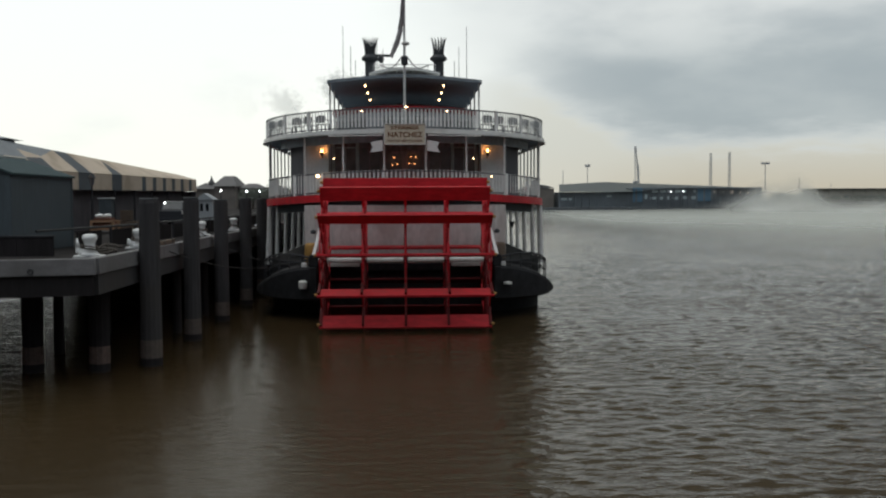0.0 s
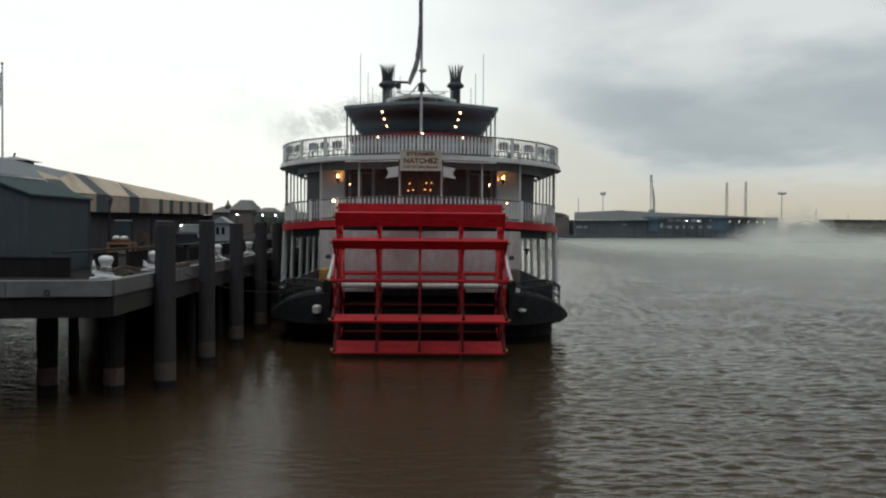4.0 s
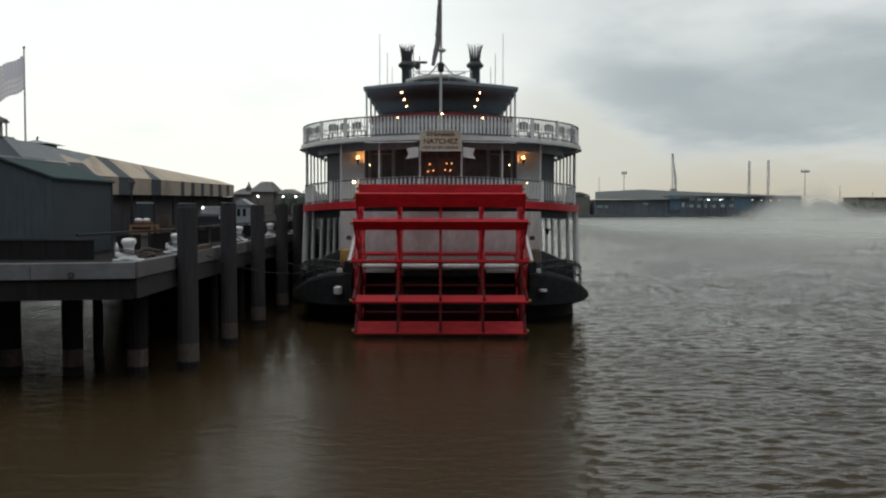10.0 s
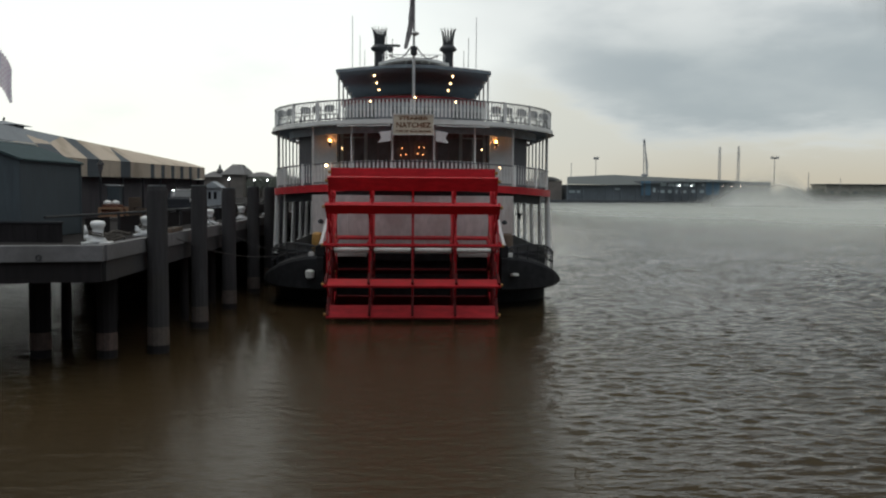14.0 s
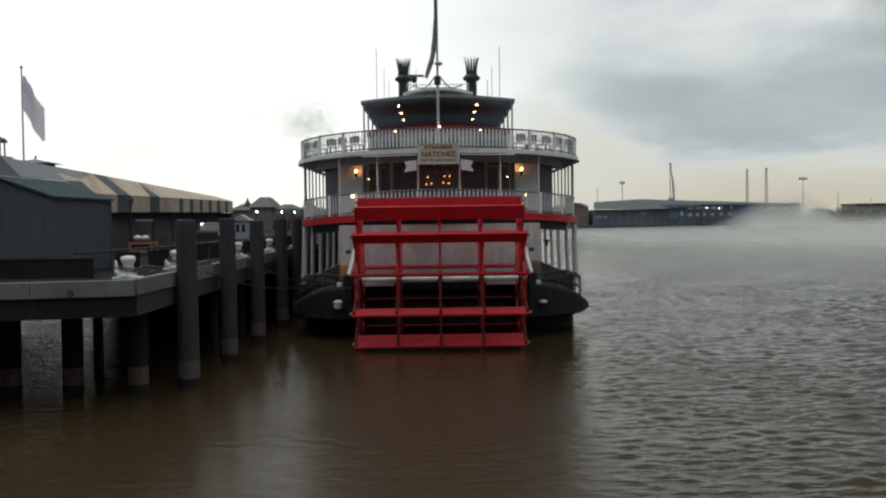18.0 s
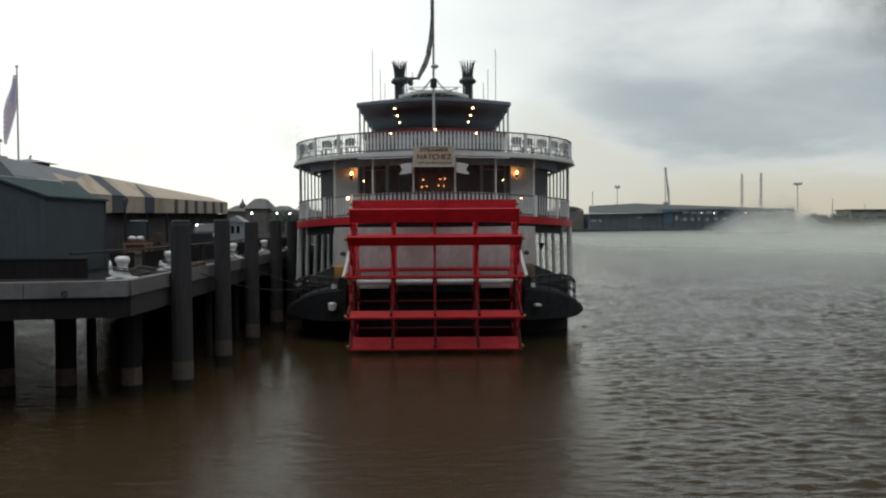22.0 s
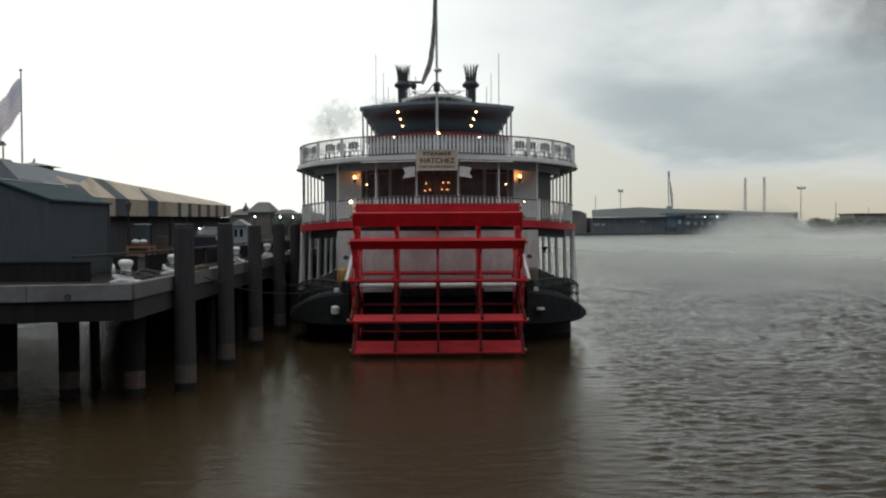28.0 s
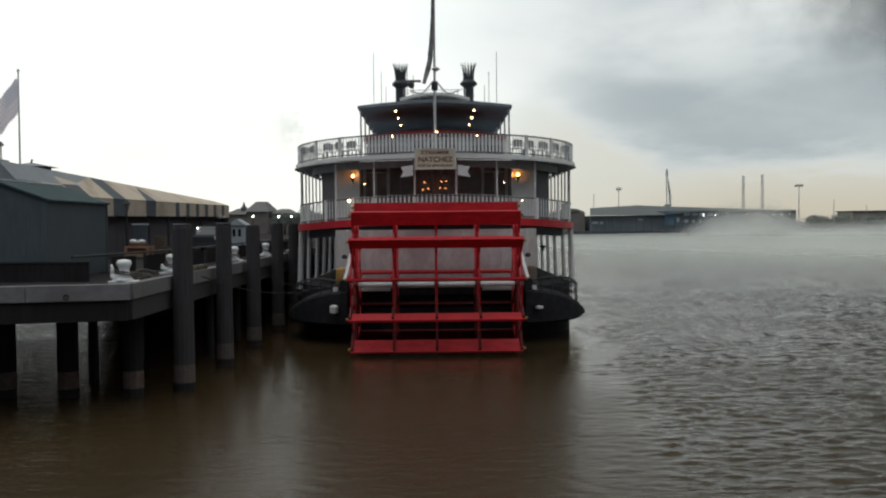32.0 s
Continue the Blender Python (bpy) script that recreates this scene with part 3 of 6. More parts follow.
def wall_strip(bm, line, lo, hi, thick=0.1):
    """One continuous band along a line, with its thickness inboard."""
    back = inset(line, thick)
    rows = [[bm.verts.new((p[0], p[1], f(*p))) for p, f in ((a, lo), (a, hi), (b, hi), (b, lo))] for a, b in zip(line, back)]
    for u, v in zip(rows, rows[1:]):
        for i in range(4):
            bm.faces.new((u[i], v[i], v[(i + 1) % 4], u[(i + 1) % 4]))
    bm.faces.new(rows[0])
    bm.faces.new(rows[-1][::-1])
    return bm


def build_decks():
    z2, z3 = crown(D2 - 0.10, 0.36), crown(D3, 0.14)
    part("second_deck", slab(B(), edge2, lambda x, y: z2(x, y) - 0.30, z2), CANOPY, boat, "second deck with a dark soffit")
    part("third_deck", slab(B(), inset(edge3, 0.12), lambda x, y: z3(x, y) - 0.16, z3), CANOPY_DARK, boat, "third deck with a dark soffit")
    for nm, edge, z, d0, d1, mat, lab in (("red_fascia", edge2, z2, -0.34, 0.04, RED, "red painted deck edge"),
                                          ("white_fascia", edge3, z3, -0.13, 0.06, WHITE, "white moulded deck edge")):
        bm = B()
        for (a, b) in zip(edge, edge[1:]):
            bar(bm, (a[0], a[1], z(*a) + (d0 + d1) / 2), (b[0], b[1], z(*b) + (d0 + d1) / 2), d1 - d0, 0.12)
        part(nm, bm, mat, boat, lab)
    bm = B()
    lip = [(x * 1.006, y - 0.05) for x, y in edge3]
    for (a, b) in zip(lip, lip[1:]):
        bar(bm, (a[0], a[1], z3(*a) - 0.165), (b[0], b[1], z3(*b) - 0.165), 0.07, 0.14)
    part("fascia_moulding", bm, WHITE_DULL, boat)
    # added strip standing in for the dark, shaded soffit behind the red fascia
    bm = B()
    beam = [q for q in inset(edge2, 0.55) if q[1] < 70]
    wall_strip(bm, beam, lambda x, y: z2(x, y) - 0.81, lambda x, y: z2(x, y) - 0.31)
    part("soffit_shade_band", bm, WALL_DARK, boat, "dark band added for the shade under the second deck's edge")
    # a second added strip, deepening the soffit's dark band under the white fascia
    bm = B()
    beam = [q for q in inset(edge3, 0.9) if q[1] < 75]
    wall_strip(bm, beam, lambda x, y: z3(x, y) - 0.58, lambda x, y: z3(x, y) - 0.16)
    part("soffit_shade_band", bm, CANOPY, boat, "band added for the dark soffit under the third deck's edge")
    railing("second_deck_rail", edge2, z2, 1.12, 0.225, 58.5, 0.095, 61.0, 0.08)
    railing("third_deck_rail", edge3, z3, 1.08, 0.2, 58.5, 0.10, 59.5)
    # slender posts between the decks, round the stern
    for x in (-5.28, -3.17, -1.06, 1.06, 3.17, 5.28):
        y = 49.3 + 8 - 8 * math.sqrt(1 - (x / 8.0) ** 2) + 0.12
        part("deck_post", rod(B(), (x, y, z2(x, y)), (x, y, z3(x, y) - 0.2), 0.055, 0.05, 10), WHITE, boat)
    for s in (-1, 1):
        for y in (55.5, 57.5, 59.0, 60.5, 62.2, 64, 66, 68, 70.5, 73, 78):
            x = s * (8.0 * math.sqrt(max(0, 1 - ((57.3 - y) / 8.0) ** 2)) if y < 57.3 else 8.0) - s * 0.12
            part("deck_post", rod(B(), (x, y, D2), (x, y, D3 - 0.15), 0.05, 0.05, 8), WHITE, boat)


def build_second_house():
    """White wings with a dark, glazed saloon front between them."""
    zt = D3 - 0.02
    for s in (-1, 1):
        pts = [(s * 4.15, 52.9), (s * 5.55, 53.6), (s * 5.55, 55.6), (s * 4.15, 55.6)]
        w = part("saloon_wing", slab(B(), pts if s > 0 else pts[::-1], D2 + 0.02, zt), WHITE, boat, "white panelled wing wall with a wall lamp")
        part("wing_trim", box(B(), s * 4.85 - 0.62, s * 4.85 + 0.62, 52.95, 53.2, D2 + 0.1, D2 + 0.3), WHITE_DULL, w)
        # wall lamp: bracket, cup and warm globe
        lx, ly = s * 4.5, 52.75
        lam = part("wall_lamp", rod(B(), (lx, ly + 0.35, 8.12), (lx, ly, 8.28), 0.03), BRASS, boat, "lit brass wall lamp")
        part("lamp_cup", lathe(B(), [(0.04, 0), (0.07, 0.1), (0.10, 0.22)], 12, (lx, ly, 8.19)), STACK, lam)
        part("lamp_globe", lathe(B(), [(0.025, 0), (0.06, 0.03), (0.07, 0.08), (0.05, 0.13), (0.02, 0.15)], 12, (lx, ly, 8.42)), WARM, lam, smooth=True)
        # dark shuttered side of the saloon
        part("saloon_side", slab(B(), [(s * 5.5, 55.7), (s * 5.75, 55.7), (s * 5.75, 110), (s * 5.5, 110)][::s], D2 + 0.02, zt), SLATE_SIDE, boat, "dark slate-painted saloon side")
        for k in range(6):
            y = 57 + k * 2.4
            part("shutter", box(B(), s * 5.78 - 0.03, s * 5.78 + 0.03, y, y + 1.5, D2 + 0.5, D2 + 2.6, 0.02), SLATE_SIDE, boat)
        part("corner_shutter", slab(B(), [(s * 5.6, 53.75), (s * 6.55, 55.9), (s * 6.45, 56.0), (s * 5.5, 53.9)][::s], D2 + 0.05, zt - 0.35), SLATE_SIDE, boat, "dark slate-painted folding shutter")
    part("saloon_front", slab(B(), [(-4.15, 54.6), (4.15, 54.6), (4.15, 54.8), (-4.15, 54.8)], D2 + 0.02, zt), WOOD_DARK, boat, "dark wooden saloon front")
    for x0, x1 in ((-3.9, -2.75), (-2.55, -1.4), (1.4, 2.55), (2.75, 3.9)):
        w = part("saloon_window", box(B(), x0, x1, 54.52, 54.6, D2 + 0.6, D2 + 2.8), GLASS_BROWN, boat)
        bm = B()
        for xa, xb, za, zb in ((x0 - 0.06, x0, D2 + 0.55, D2 + 2.85), (x1, x1 + 0.06, D2 + 0.55, D2 + 2.85), (x0, x1, D2 + 2.8, D2 + 2.87), (x0, x1, D2 + 0.53, D2 + 0.6), ((x0 + x1) / 2 - 0.03, (x0 + x1) / 2 + 0.03, D2 + 0.6, D2 + 2.8)):
            box(bm, xa, xb, 54.47, 54.60, za, zb)
        part("window_frame", bm, WHITE_DULL if abs(x0 + x1) > 5 else WOOD_DARK, w)
    for x0, x1 in ((-1.15, -0.03), (0.03, 1.15)):
        d = part("saloon_door", box(B(), x0, x1, 54.5, 54.6, D2 + 0.05, D2 + 2.7, 0.01), WOOD_DARK, boat)
        part("door_glass", box(B(), x0 + 0.16, x1 - 0.16, 54.485, 54.505, D2 + 0.9, D2 + 2.5), GLASS_BROWN, d)
    for x in (-4.0, -2.65, -1.28, 1.28, 2.65, 4.0):
        part("pilaster", box(B(), x - 0.09, x + 0.09, 54.4, 54.6, D2 + 0.05, zt - 0.1, 0.01), WHITE_DULL if abs(x) > 2 else WOOD_DARK, boat)
    # lamps glowing inside, seen as small warm lights by the doors
    for x, z in ((-0.62, 8.16), (-0.42, 7.80), (0.33, 8.2), (0.60, 8.2), (0.25, 7.84), (0.55, 7.81), (-0.7, 7.76)):
        part("saloon_bulb", lathe(B(), [(0.012, 0), (0.04, 0.02), (0.04, 0.05), (0.012, 0.07)], 8, (x, 54.38, z)), EMBER, boat)
    for x in (-3.84, 3.72):
        part("post_bulb", lathe(B(), [(0.012, 0), (0.032, 0.02), (0.032, 0.05), (0.012, 0.07)], 8, (x, 52.6, 8.03)), BULB, boat)


def build_upper():
    # flat canopy over the third deck, dark beneath, with bulbs in two rows
    ZC = 11.93
    cz = lambda x, y: ZC + 0.32 * max(0, 1 - (abs(x) / 4.05) ** 1.5)
    bm = B()
    n = 16
    rows = []
    for y, w in ((51.0, 4.05), (57.5, 4.1), (65.1, 4.15)):
        rows.append([(-w + 2 * w * i / n, y) for i in range(n + 1)])
    for dz, flip in ((0.0, True), (0.16, False)):
        vs = [[bm.verts.new((x, y, cz(x, y) + dz)) for x, y in r] for r in rows]
        for a, b in zip(vs, vs[1:]):
            for i in range(n):
                q = (a[i], a[i + 1], b[i + 1], b[i])
                bm.faces.new(q[::-1] if flip else q)
        if dz == 0:
            low = vs
    for a, b in ((low[0], vs[0]), (low[-1], vs[-1])):
        for i in range(n):
            bm.faces.new((a[i], a[i + 1], b[i + 1], b[i]))
    bmesh.ops.recalc_face_normals(bm, faces=bm.faces)
    part("canopy", bm, CANOPY_DARK, boat, "dark blue-grey canopy roof, cambered")
    for s in (-1, 1):
        for y in (51.4, 54.6, 58.0, 61.5, 64.2):
            part("canopy_post", rod(B(), (s * 3.92, y, D3), (s * 3.92, y, ZC + 0.02), 0.05, 0.05, 8), WHITE, boat)
        for y in (53.4, 57.0, 60.9):
            b = part("canopy_bulb", lathe(B(), [(0.02, -0.10), (0.05, -0.07), (0.05, -0.03), (0.02, 0)], 10, (s * 2.15, y, cz(2.15, y) - 0.005)), BULB, boat, "lit canopy bulb", smooth=True)
        part("rail_bulb", lathe(B(), [(0.02, 0), (0.055, 0.03), (0.055, 0.08), (0.02, 0.11)], 10, (s * 2.2, 50.2, 10.35)), BULB, boat, smooth=True)
        part("stern_bulb", lathe(B(), [(0.02, 0), (0.085, 0.04), (0.085, 0.12), (0.02, 0.16)] if s < 0 else [(0.01, 0), (0.035, 0.02), (0.035, 0.05), (0.01, 0.07)], 10, (s * 4.48, 50.15, 7.0)), BULB, boat, smooth=True)
    part("staff_bulb", lathe(B(), [(0.02, 0), (0.07, 0.04), (0.07, 0.11), (0.02, 0.15)], 10, (0.08, 50.2, 10.5)), BULB, boat, smooth=True)
    # red dome-like skylight deck behind the rail
    bm = B()
    lathe(bm, [(4.05, 0), (4.1, 0.08), (4.1, 0.26), (3.2, 0.38), (2.0, 0.44), (0.1, 0.46)], 40, (0, 55.6, 10.55))
    part("red_skylight", bm, RED_ROOF, boat, "low dark red rounded roof edge")
    drum = part("skylight_wall", lathe(B(), [(3.9, 0), (3.9, 1.25)], 40, (0, 55.6, D3 + 0.02)), KIOSK, boat, "pale grey curved wall")
    for k in range(13):
        a = radians(-72 + 12 * k)
        if k in (4, 8):
            continue
        part("skylight_window", box(B(), -0.31, 0.31, -0.03, 0.03, 0.22, 1.02, 0.01), GLASS_GREEN, drum, m=Matrix.Translation((3.93 * math.sin(a), 55.6 - 3.93 * math.cos(a), D3 + 0.02)) @ Matrix.Rotation(a, 4, "Z"))
    # added panel, no known part of the boat: cuts light under the canopy
    part("canopy_light_stop", box(B(), -4.0, 4.0, 65.2, 65.3, D3 + 0.02, 12.0), WALL_DARK, boat, "added dark panel keeping light off the canopy's underside")
    # texas deck house, its roof and the pilothouse forward
    part("texas_house", box(B(), -3.4, 3.4, 66, 104, D3 + 0.02, 12.3), WHITE, boat, "white cabin on the upper deck")
    part("texas_roof", box(B(), -4.1, 4.1, 65.2, 105, 12.32, 12.55, 0.04), ROOF_GREY, boat)
    p = part("pilothouse", box(B(), -2.0, 2.0, 70, 75, 12.56, 14.69), WHITE_DULL, boat, "pale pilothouse")
    bm = B()
    n, w = 14, 2.5
    arc = [(-w + 2 * w * i / n, 14.70 + 0.40 * (1 - (-1 + 2 * i / n) ** 2)) for i in range(n + 1)]
    va = [[bm.verts.new((x, y, z + dz)) for x, z in arc] for y in (69.4, 75.6) for dz in (0, 0.16)]
    for i in range(n):
        bm.faces.new((va[0][i], va[0][i + 1], va[1][i + 1], va[1][i]))
        bm.faces.new((va[1][i], va[1][i + 1], va[3][i + 1], va[3][i]))
        bm.faces.new((va[2][i + 1], va[2][i], va[3][i], va[3][i + 1]))
        bm.faces.new((va[0][i + 1], va[0][i], va[2][i], va[2][i + 1]))
    bmesh.ops.recalc_face_normals(bm, faces=bm.faces)
    part("pilothouse_roof", bm, WHITE, p, "pale arched roof")
    for i in range(9):
        x = -2.2 + 0.55 * i
        part("roof_rail_post", rod(B(), (x, 69.5, 14.7), (x, 69.5, 15.45), 0.022, n=6), POLE, p)
    for zz in (15.45,):
        part("roof_rail", rod(B(), (-2.25, 69.5, zz), (2.25, 69.5, zz), 0.03, n=6), POLE, p)
    # crowned twin stacks
    for s in (-1, 1):
        x = s * 3.5
        st = part("smokestack", lathe(B(), [(0.52, 0), (0.52, 7.6), (0.6, 7.7), (0.6, 7.9)], 18, (x, 100, 12.5)), STACK, boat, "black iron smokestack with a flared crown", smooth=False)
        part("stack_collar", lathe(B(), [(0.52, 0), (0.86, 0.22), (0.88, 0.42), (0.56, 0.75)], 18, (x, 100, 19.9)), STACK, st)
        part("crown_drum", lathe(B(), [(0.54, 0), (0.50, 0.25), (0.52, 0.45)], 18, (x, 100, 20.4)), STACK, st)
        for i in range(14):
            a = 2 * math.pi * (i + 0.3) / 14
            bm = B()
            prof = [(0.53, 20.5, 0.10), (0.55, 21.0, 0.085), (0.60, 21.5, 0.07), (0.70, 22.0, 0.05), (0.84, 22.35, 0.015)]
            rows = [[bm.verts.new((x + r * math.cos(a) - w * k * math.sin(a), 100 + r * math.sin(a) + w * k * math.cos(a), z)) for k in (-1, 1)] for r, z, w in prof]
            back = [[bm.verts.new((x + (r - 0.04) * math.cos(a) - w * k * math.sin(a), 100 + (r - 0.04) * math.sin(a) + w * k * math.cos(a), z)) for k in (-1, 1)] for r, z, w in prof]
            for p, q in zip(rows, rows[1:]):
                bm.faces.new((p[0], p[1], q[1], q[0]))
            for p, q in zip(back, back[1:]):
                bm.faces.new((p[1], p[0], q[0], q[1]))
            for p, q, u, v in zip(rows, rows[1:], back, back[1:]):
                bm.faces.new((p[0], q[0], v[0], u[0]))
                bm.faces.new((q[1], p[1], u[1], v[1]))
            part("crown_leaf", bm, STACK, st)
    part("spreader_bar", bar(B(), (-3.4, 100, 20.6), (-1.4, 100, 20.55), 0.22, 0.22), STACK, boat)
    part("whistle_cluster", lathe(B(), [(0.12, 0), (0.3, 0.2), (0.3, 0.55), (0.12, 0.75)], 12, (-2.35, 98, 19.55)), STACK, boat)
    for x, z1 in ((-2.75, 21.6), (-2.15, 20.9)):
        part("radar_mast", rod(B(), (x, 98, 14.0), (x, 98, z1), 0.05, 0.03, 6), STACK, boat)
    for z in (17.6, 18.3, 19.0):
        part("mast_rung", rod(B(), (-2.75, 98, z), (-2.15, 98, z + 0.4), 0.035, n=6), STACK, boat)
    # whip antennas
    for x, z0, z1 in ((-3.63, 12.5, 16.1), (-3.18, 12.5, 14.95), (-2.9, 12.5, 14.1), (3.70, 12.5, 16.1), (3.24, 12.5, 14.9), (2.97, 12.5, 14.1)):
        a = part("whip_antenna", rod(B(), (x, 58, z0 - 0.1), (x, 58, z1), 0.024, 0.018, 6), POLE, boat)
        part("antenna_base", rod(B(), (x, 58, z0 - 0.1), (x, 58, z0 + 0.35), 0.06, 0.05, 8), STACK, a)
    # stern staff with its fittings
    st = part("flagstaff", rod(B(), (0, 50.3, D3 + 0.1), (0, 50.3, 21.5), 0.075, 0.04, 10), POLE, boat, "tall white stern flagstaff")
    part("staff_clamp", lathe(B(), [(0.1, 0), (0.17, 0.08), (0.17, 0.42), (0.1, 0.5)], 12, (0, 50.3, 12.75)), STACK, st)
    part("staff_ball", lathe(B(), [(0.05, 0), (0.18, 0.06), (0.22, 0.12), (0.18, 0.18), (0.05, 0.24)], 14, (0.06, 50.3, 13.75)), WHITE_DULL, st, smooth=True)
    for s in (-1, 1):
        bm = B()
        pts = [(s * (0.12 + 1.15 * (i / 10)), 50.5, 13.25 - 0.62 * math.sin(math.pi * 0.5 * min(1, i / 6)) + 0.16 * max(0, i - 6) / 4) for i in range(11)]
        pipe(bm, pts, 0.04)
        part("scroll_bracket", bm, POLE, st, "pale scrolled bracket")


def build_side_lights():
    for s in (-1, 1):
        l = part("soffit_light", box(B(), s * 7.0 - 0.2, s * 7.0 + 0.2, 60.0, 60.15, 8.80, 8.85, 0.02), COOL_DIM, boat, "small lit strip lamp under the deck")
        part("lamp_case", box(B(), s * 7.0 - 0.24, s * 7.0 + 0.24, 59.96, 60.2, 8.852, 9.06), WHITE_DULL, l)
    h = part("loudspeaker", lathe(B(), [(0.06, 0), (0.10, 0.18), (0.22, 0.34)], 12, (6.25, 56.6, 4.2)), STACK, boat, "small dark horn loudspeaker")
    part("speaker_arm", bar(B(), (6.25, 56.6, 4.25), (6.25, 57.4, 4.6), 0.05, 0.05), STACK, h)


def build_sign():
    s = part("name_board", box(B(), -1.0, 1.0, 48.86, 48.95, 8.66, 9.62, 0.02), SIGN, boat, "cream name board with brown capital letters")
    bm = B()
    for x0, x1, z0, z1 in ((-1.0, 1.0, 9.62, 9.67), (-1.0, 1.0, 8.61, 8.66), (-1.05, -1.0, 8.61, 9.67), (1.0, 1.05, 8.61, 9.67)):
        box(bm, x0, x1, 48.83, 48.96, z0, z1)
    part("board_frame", bm, WHITE_DULL, s)
    for text, size, z, wide in (("STEAMER", 0.24, 9.37, 1.45), ("NATCHEZ", 0.36, 8.99, 1.75), ("PORT OF NEW ORLEANS", 0.15, 8.75, 1.75)):
        cu = bpy.data.curves.new("lettering", "FONT")
        cu.body, cu.size, cu.align_x, cu.extrude, cu.offset = text, size, "CENTER", 0.006, size * 0.028
        tmp = bpy.data.objects.new("lettering", cu)
        scene.collection.objects.link(tmp)
        bpy.context.view_layer.update()
        me = bpy.data.meshes.new_from_object(tmp.evaluated_get(bpy.context.evaluated_depsgraph_get()))
        w = max(v.co.x for v in me.vertices) - min(v.co.x for v in me.vertices)
        bpy.data.objects.remove(tmp)
        me.materials.clear()
        me.materials.append(LETTER)
        part("lettering", me, None, s, m=pose(0, 48.85, z, 90, 0, 0) @ Matrix.Diagonal((wide / w, 1, 1, 1)))
    for k in (-1, 1):
        bm = B()
        pts = [(1.12, 8.85), (1.75, 8.75), (1.62, 8.48), (1.78, 8.22), (1.12, 8.32)]
        vs0 = [bm.verts.new((k * x, 48.98, z)) for x, z in pts]
        vs1 = [bm.verts.new((k * x, 49.04, z)) for x, z in pts]
        bm.faces.new(vs0)
        bm.faces.new(vs1[::-1])
        for i in range(5):
            bm.faces.new((vs0[i], vs0[(i + 1) % 5], vs1[(i + 1) % 5], vs1[i]))
        bmesh.ops.recalc_face_normals(bm, faces=bm.faces)
        part("sign_ribbon", bm, WHITE, boat, "white swallow-tailed board beside the sign")
        part("ribbon_stay", bar(B(), (k * 1.15, 49.0, 9.1), (k * 3.9, 49.9, 9.1), 0.06, 0.08), WHITE, boat)


def build_wheel():
    R, YC, ZC, W = 3.82, 45.1, 3.04, 3.82
    wheel = part("paddle_wheel", rod(B(), (-4.3, YC, ZC), (4.3, YC, ZC), 0.12, 0.12, 14), WHITE_DULL, boat, "red stern paddle wheel with wide wooden buckets")
    bucket = mesh_of(box(B(), -W, W, -0.05, 0.05, R - 0.67, R, 0.012), "bucket", RED)
    wet = mesh_of(box(B(), -W, W, -0.05, 0.05, R - 0.67, R, 0.012), "bucket", RED_SHADED)      # shaded copy: darkness of the low wheel put into its colour
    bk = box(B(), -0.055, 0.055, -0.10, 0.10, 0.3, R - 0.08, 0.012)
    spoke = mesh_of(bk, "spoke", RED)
    shaded_spoke = spoke.copy()
    shaded_spoke.materials[0] = RED_SHADED
    # brass ends added to give the orange glints at the bucket tips
    me_bolt = mesh_of(rod(B(), (-0.07, 0, 0), (0.07, 0, 0), 0.075, 0.06, 8), "end_bolt", BRASS)
    seg = 2 * math.pi / 13
    for k in range(13):
        a = radians(7.0) + k * seg            # up from the side away from the bow
        m = Matrix.Translation((0, YC, ZC)) @ Matrix.Rotation(math.pi / 2 - a, 4, "X")
        # low inboard buckets and low spokes take the red with painted shade
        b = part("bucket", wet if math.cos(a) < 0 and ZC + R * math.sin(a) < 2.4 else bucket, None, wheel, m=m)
        for x in (-3.86, 3.86):
            part("end_bolt", me_bolt, None, b, m=m @ Matrix.Translation((x, 0, R - 0.2)))
        for x in (-3.75, -1.9, 0.0, 1.9, 3.75):
            part("spoke", shaded_spoke if math.sin(a) < -0.1 else spoke, None, wheel, m=m @ Matrix.Translation((x, 0.06, 0)))
    for x in (-3.75, -1.9, 0.0, 1.9, 3.75):
        for r in (2.75, 1.5):
            bm = B()
            vs = [[bm.verts.new((x + dx, YC + (r + dr) * math.cos(seg / 2 * k), ZC + (r + dr) * math.sin(seg / 2 * k))) for dx, dr in ((-0.03, -0.06), (0.03, -0.06), (0.03, 0.06), (-0.03, 0.06))] for k in range(26)]
            for k in range(26):
                for i in range(4):
                    bm.faces.new((vs[k][i], vs[k][(i + 1) % 4], vs[(k + 1) % 26][(i + 1) % 4], vs[(k + 1) % 26][i]))
            part("wheel_ring", bm, RED, wheel)
        part("hub_flange", rod(B(), (x - 0.1, YC, ZC), (x + 0.1, YC, ZC), 0.34, 0.34, 16), RED_SHADED, wheel)


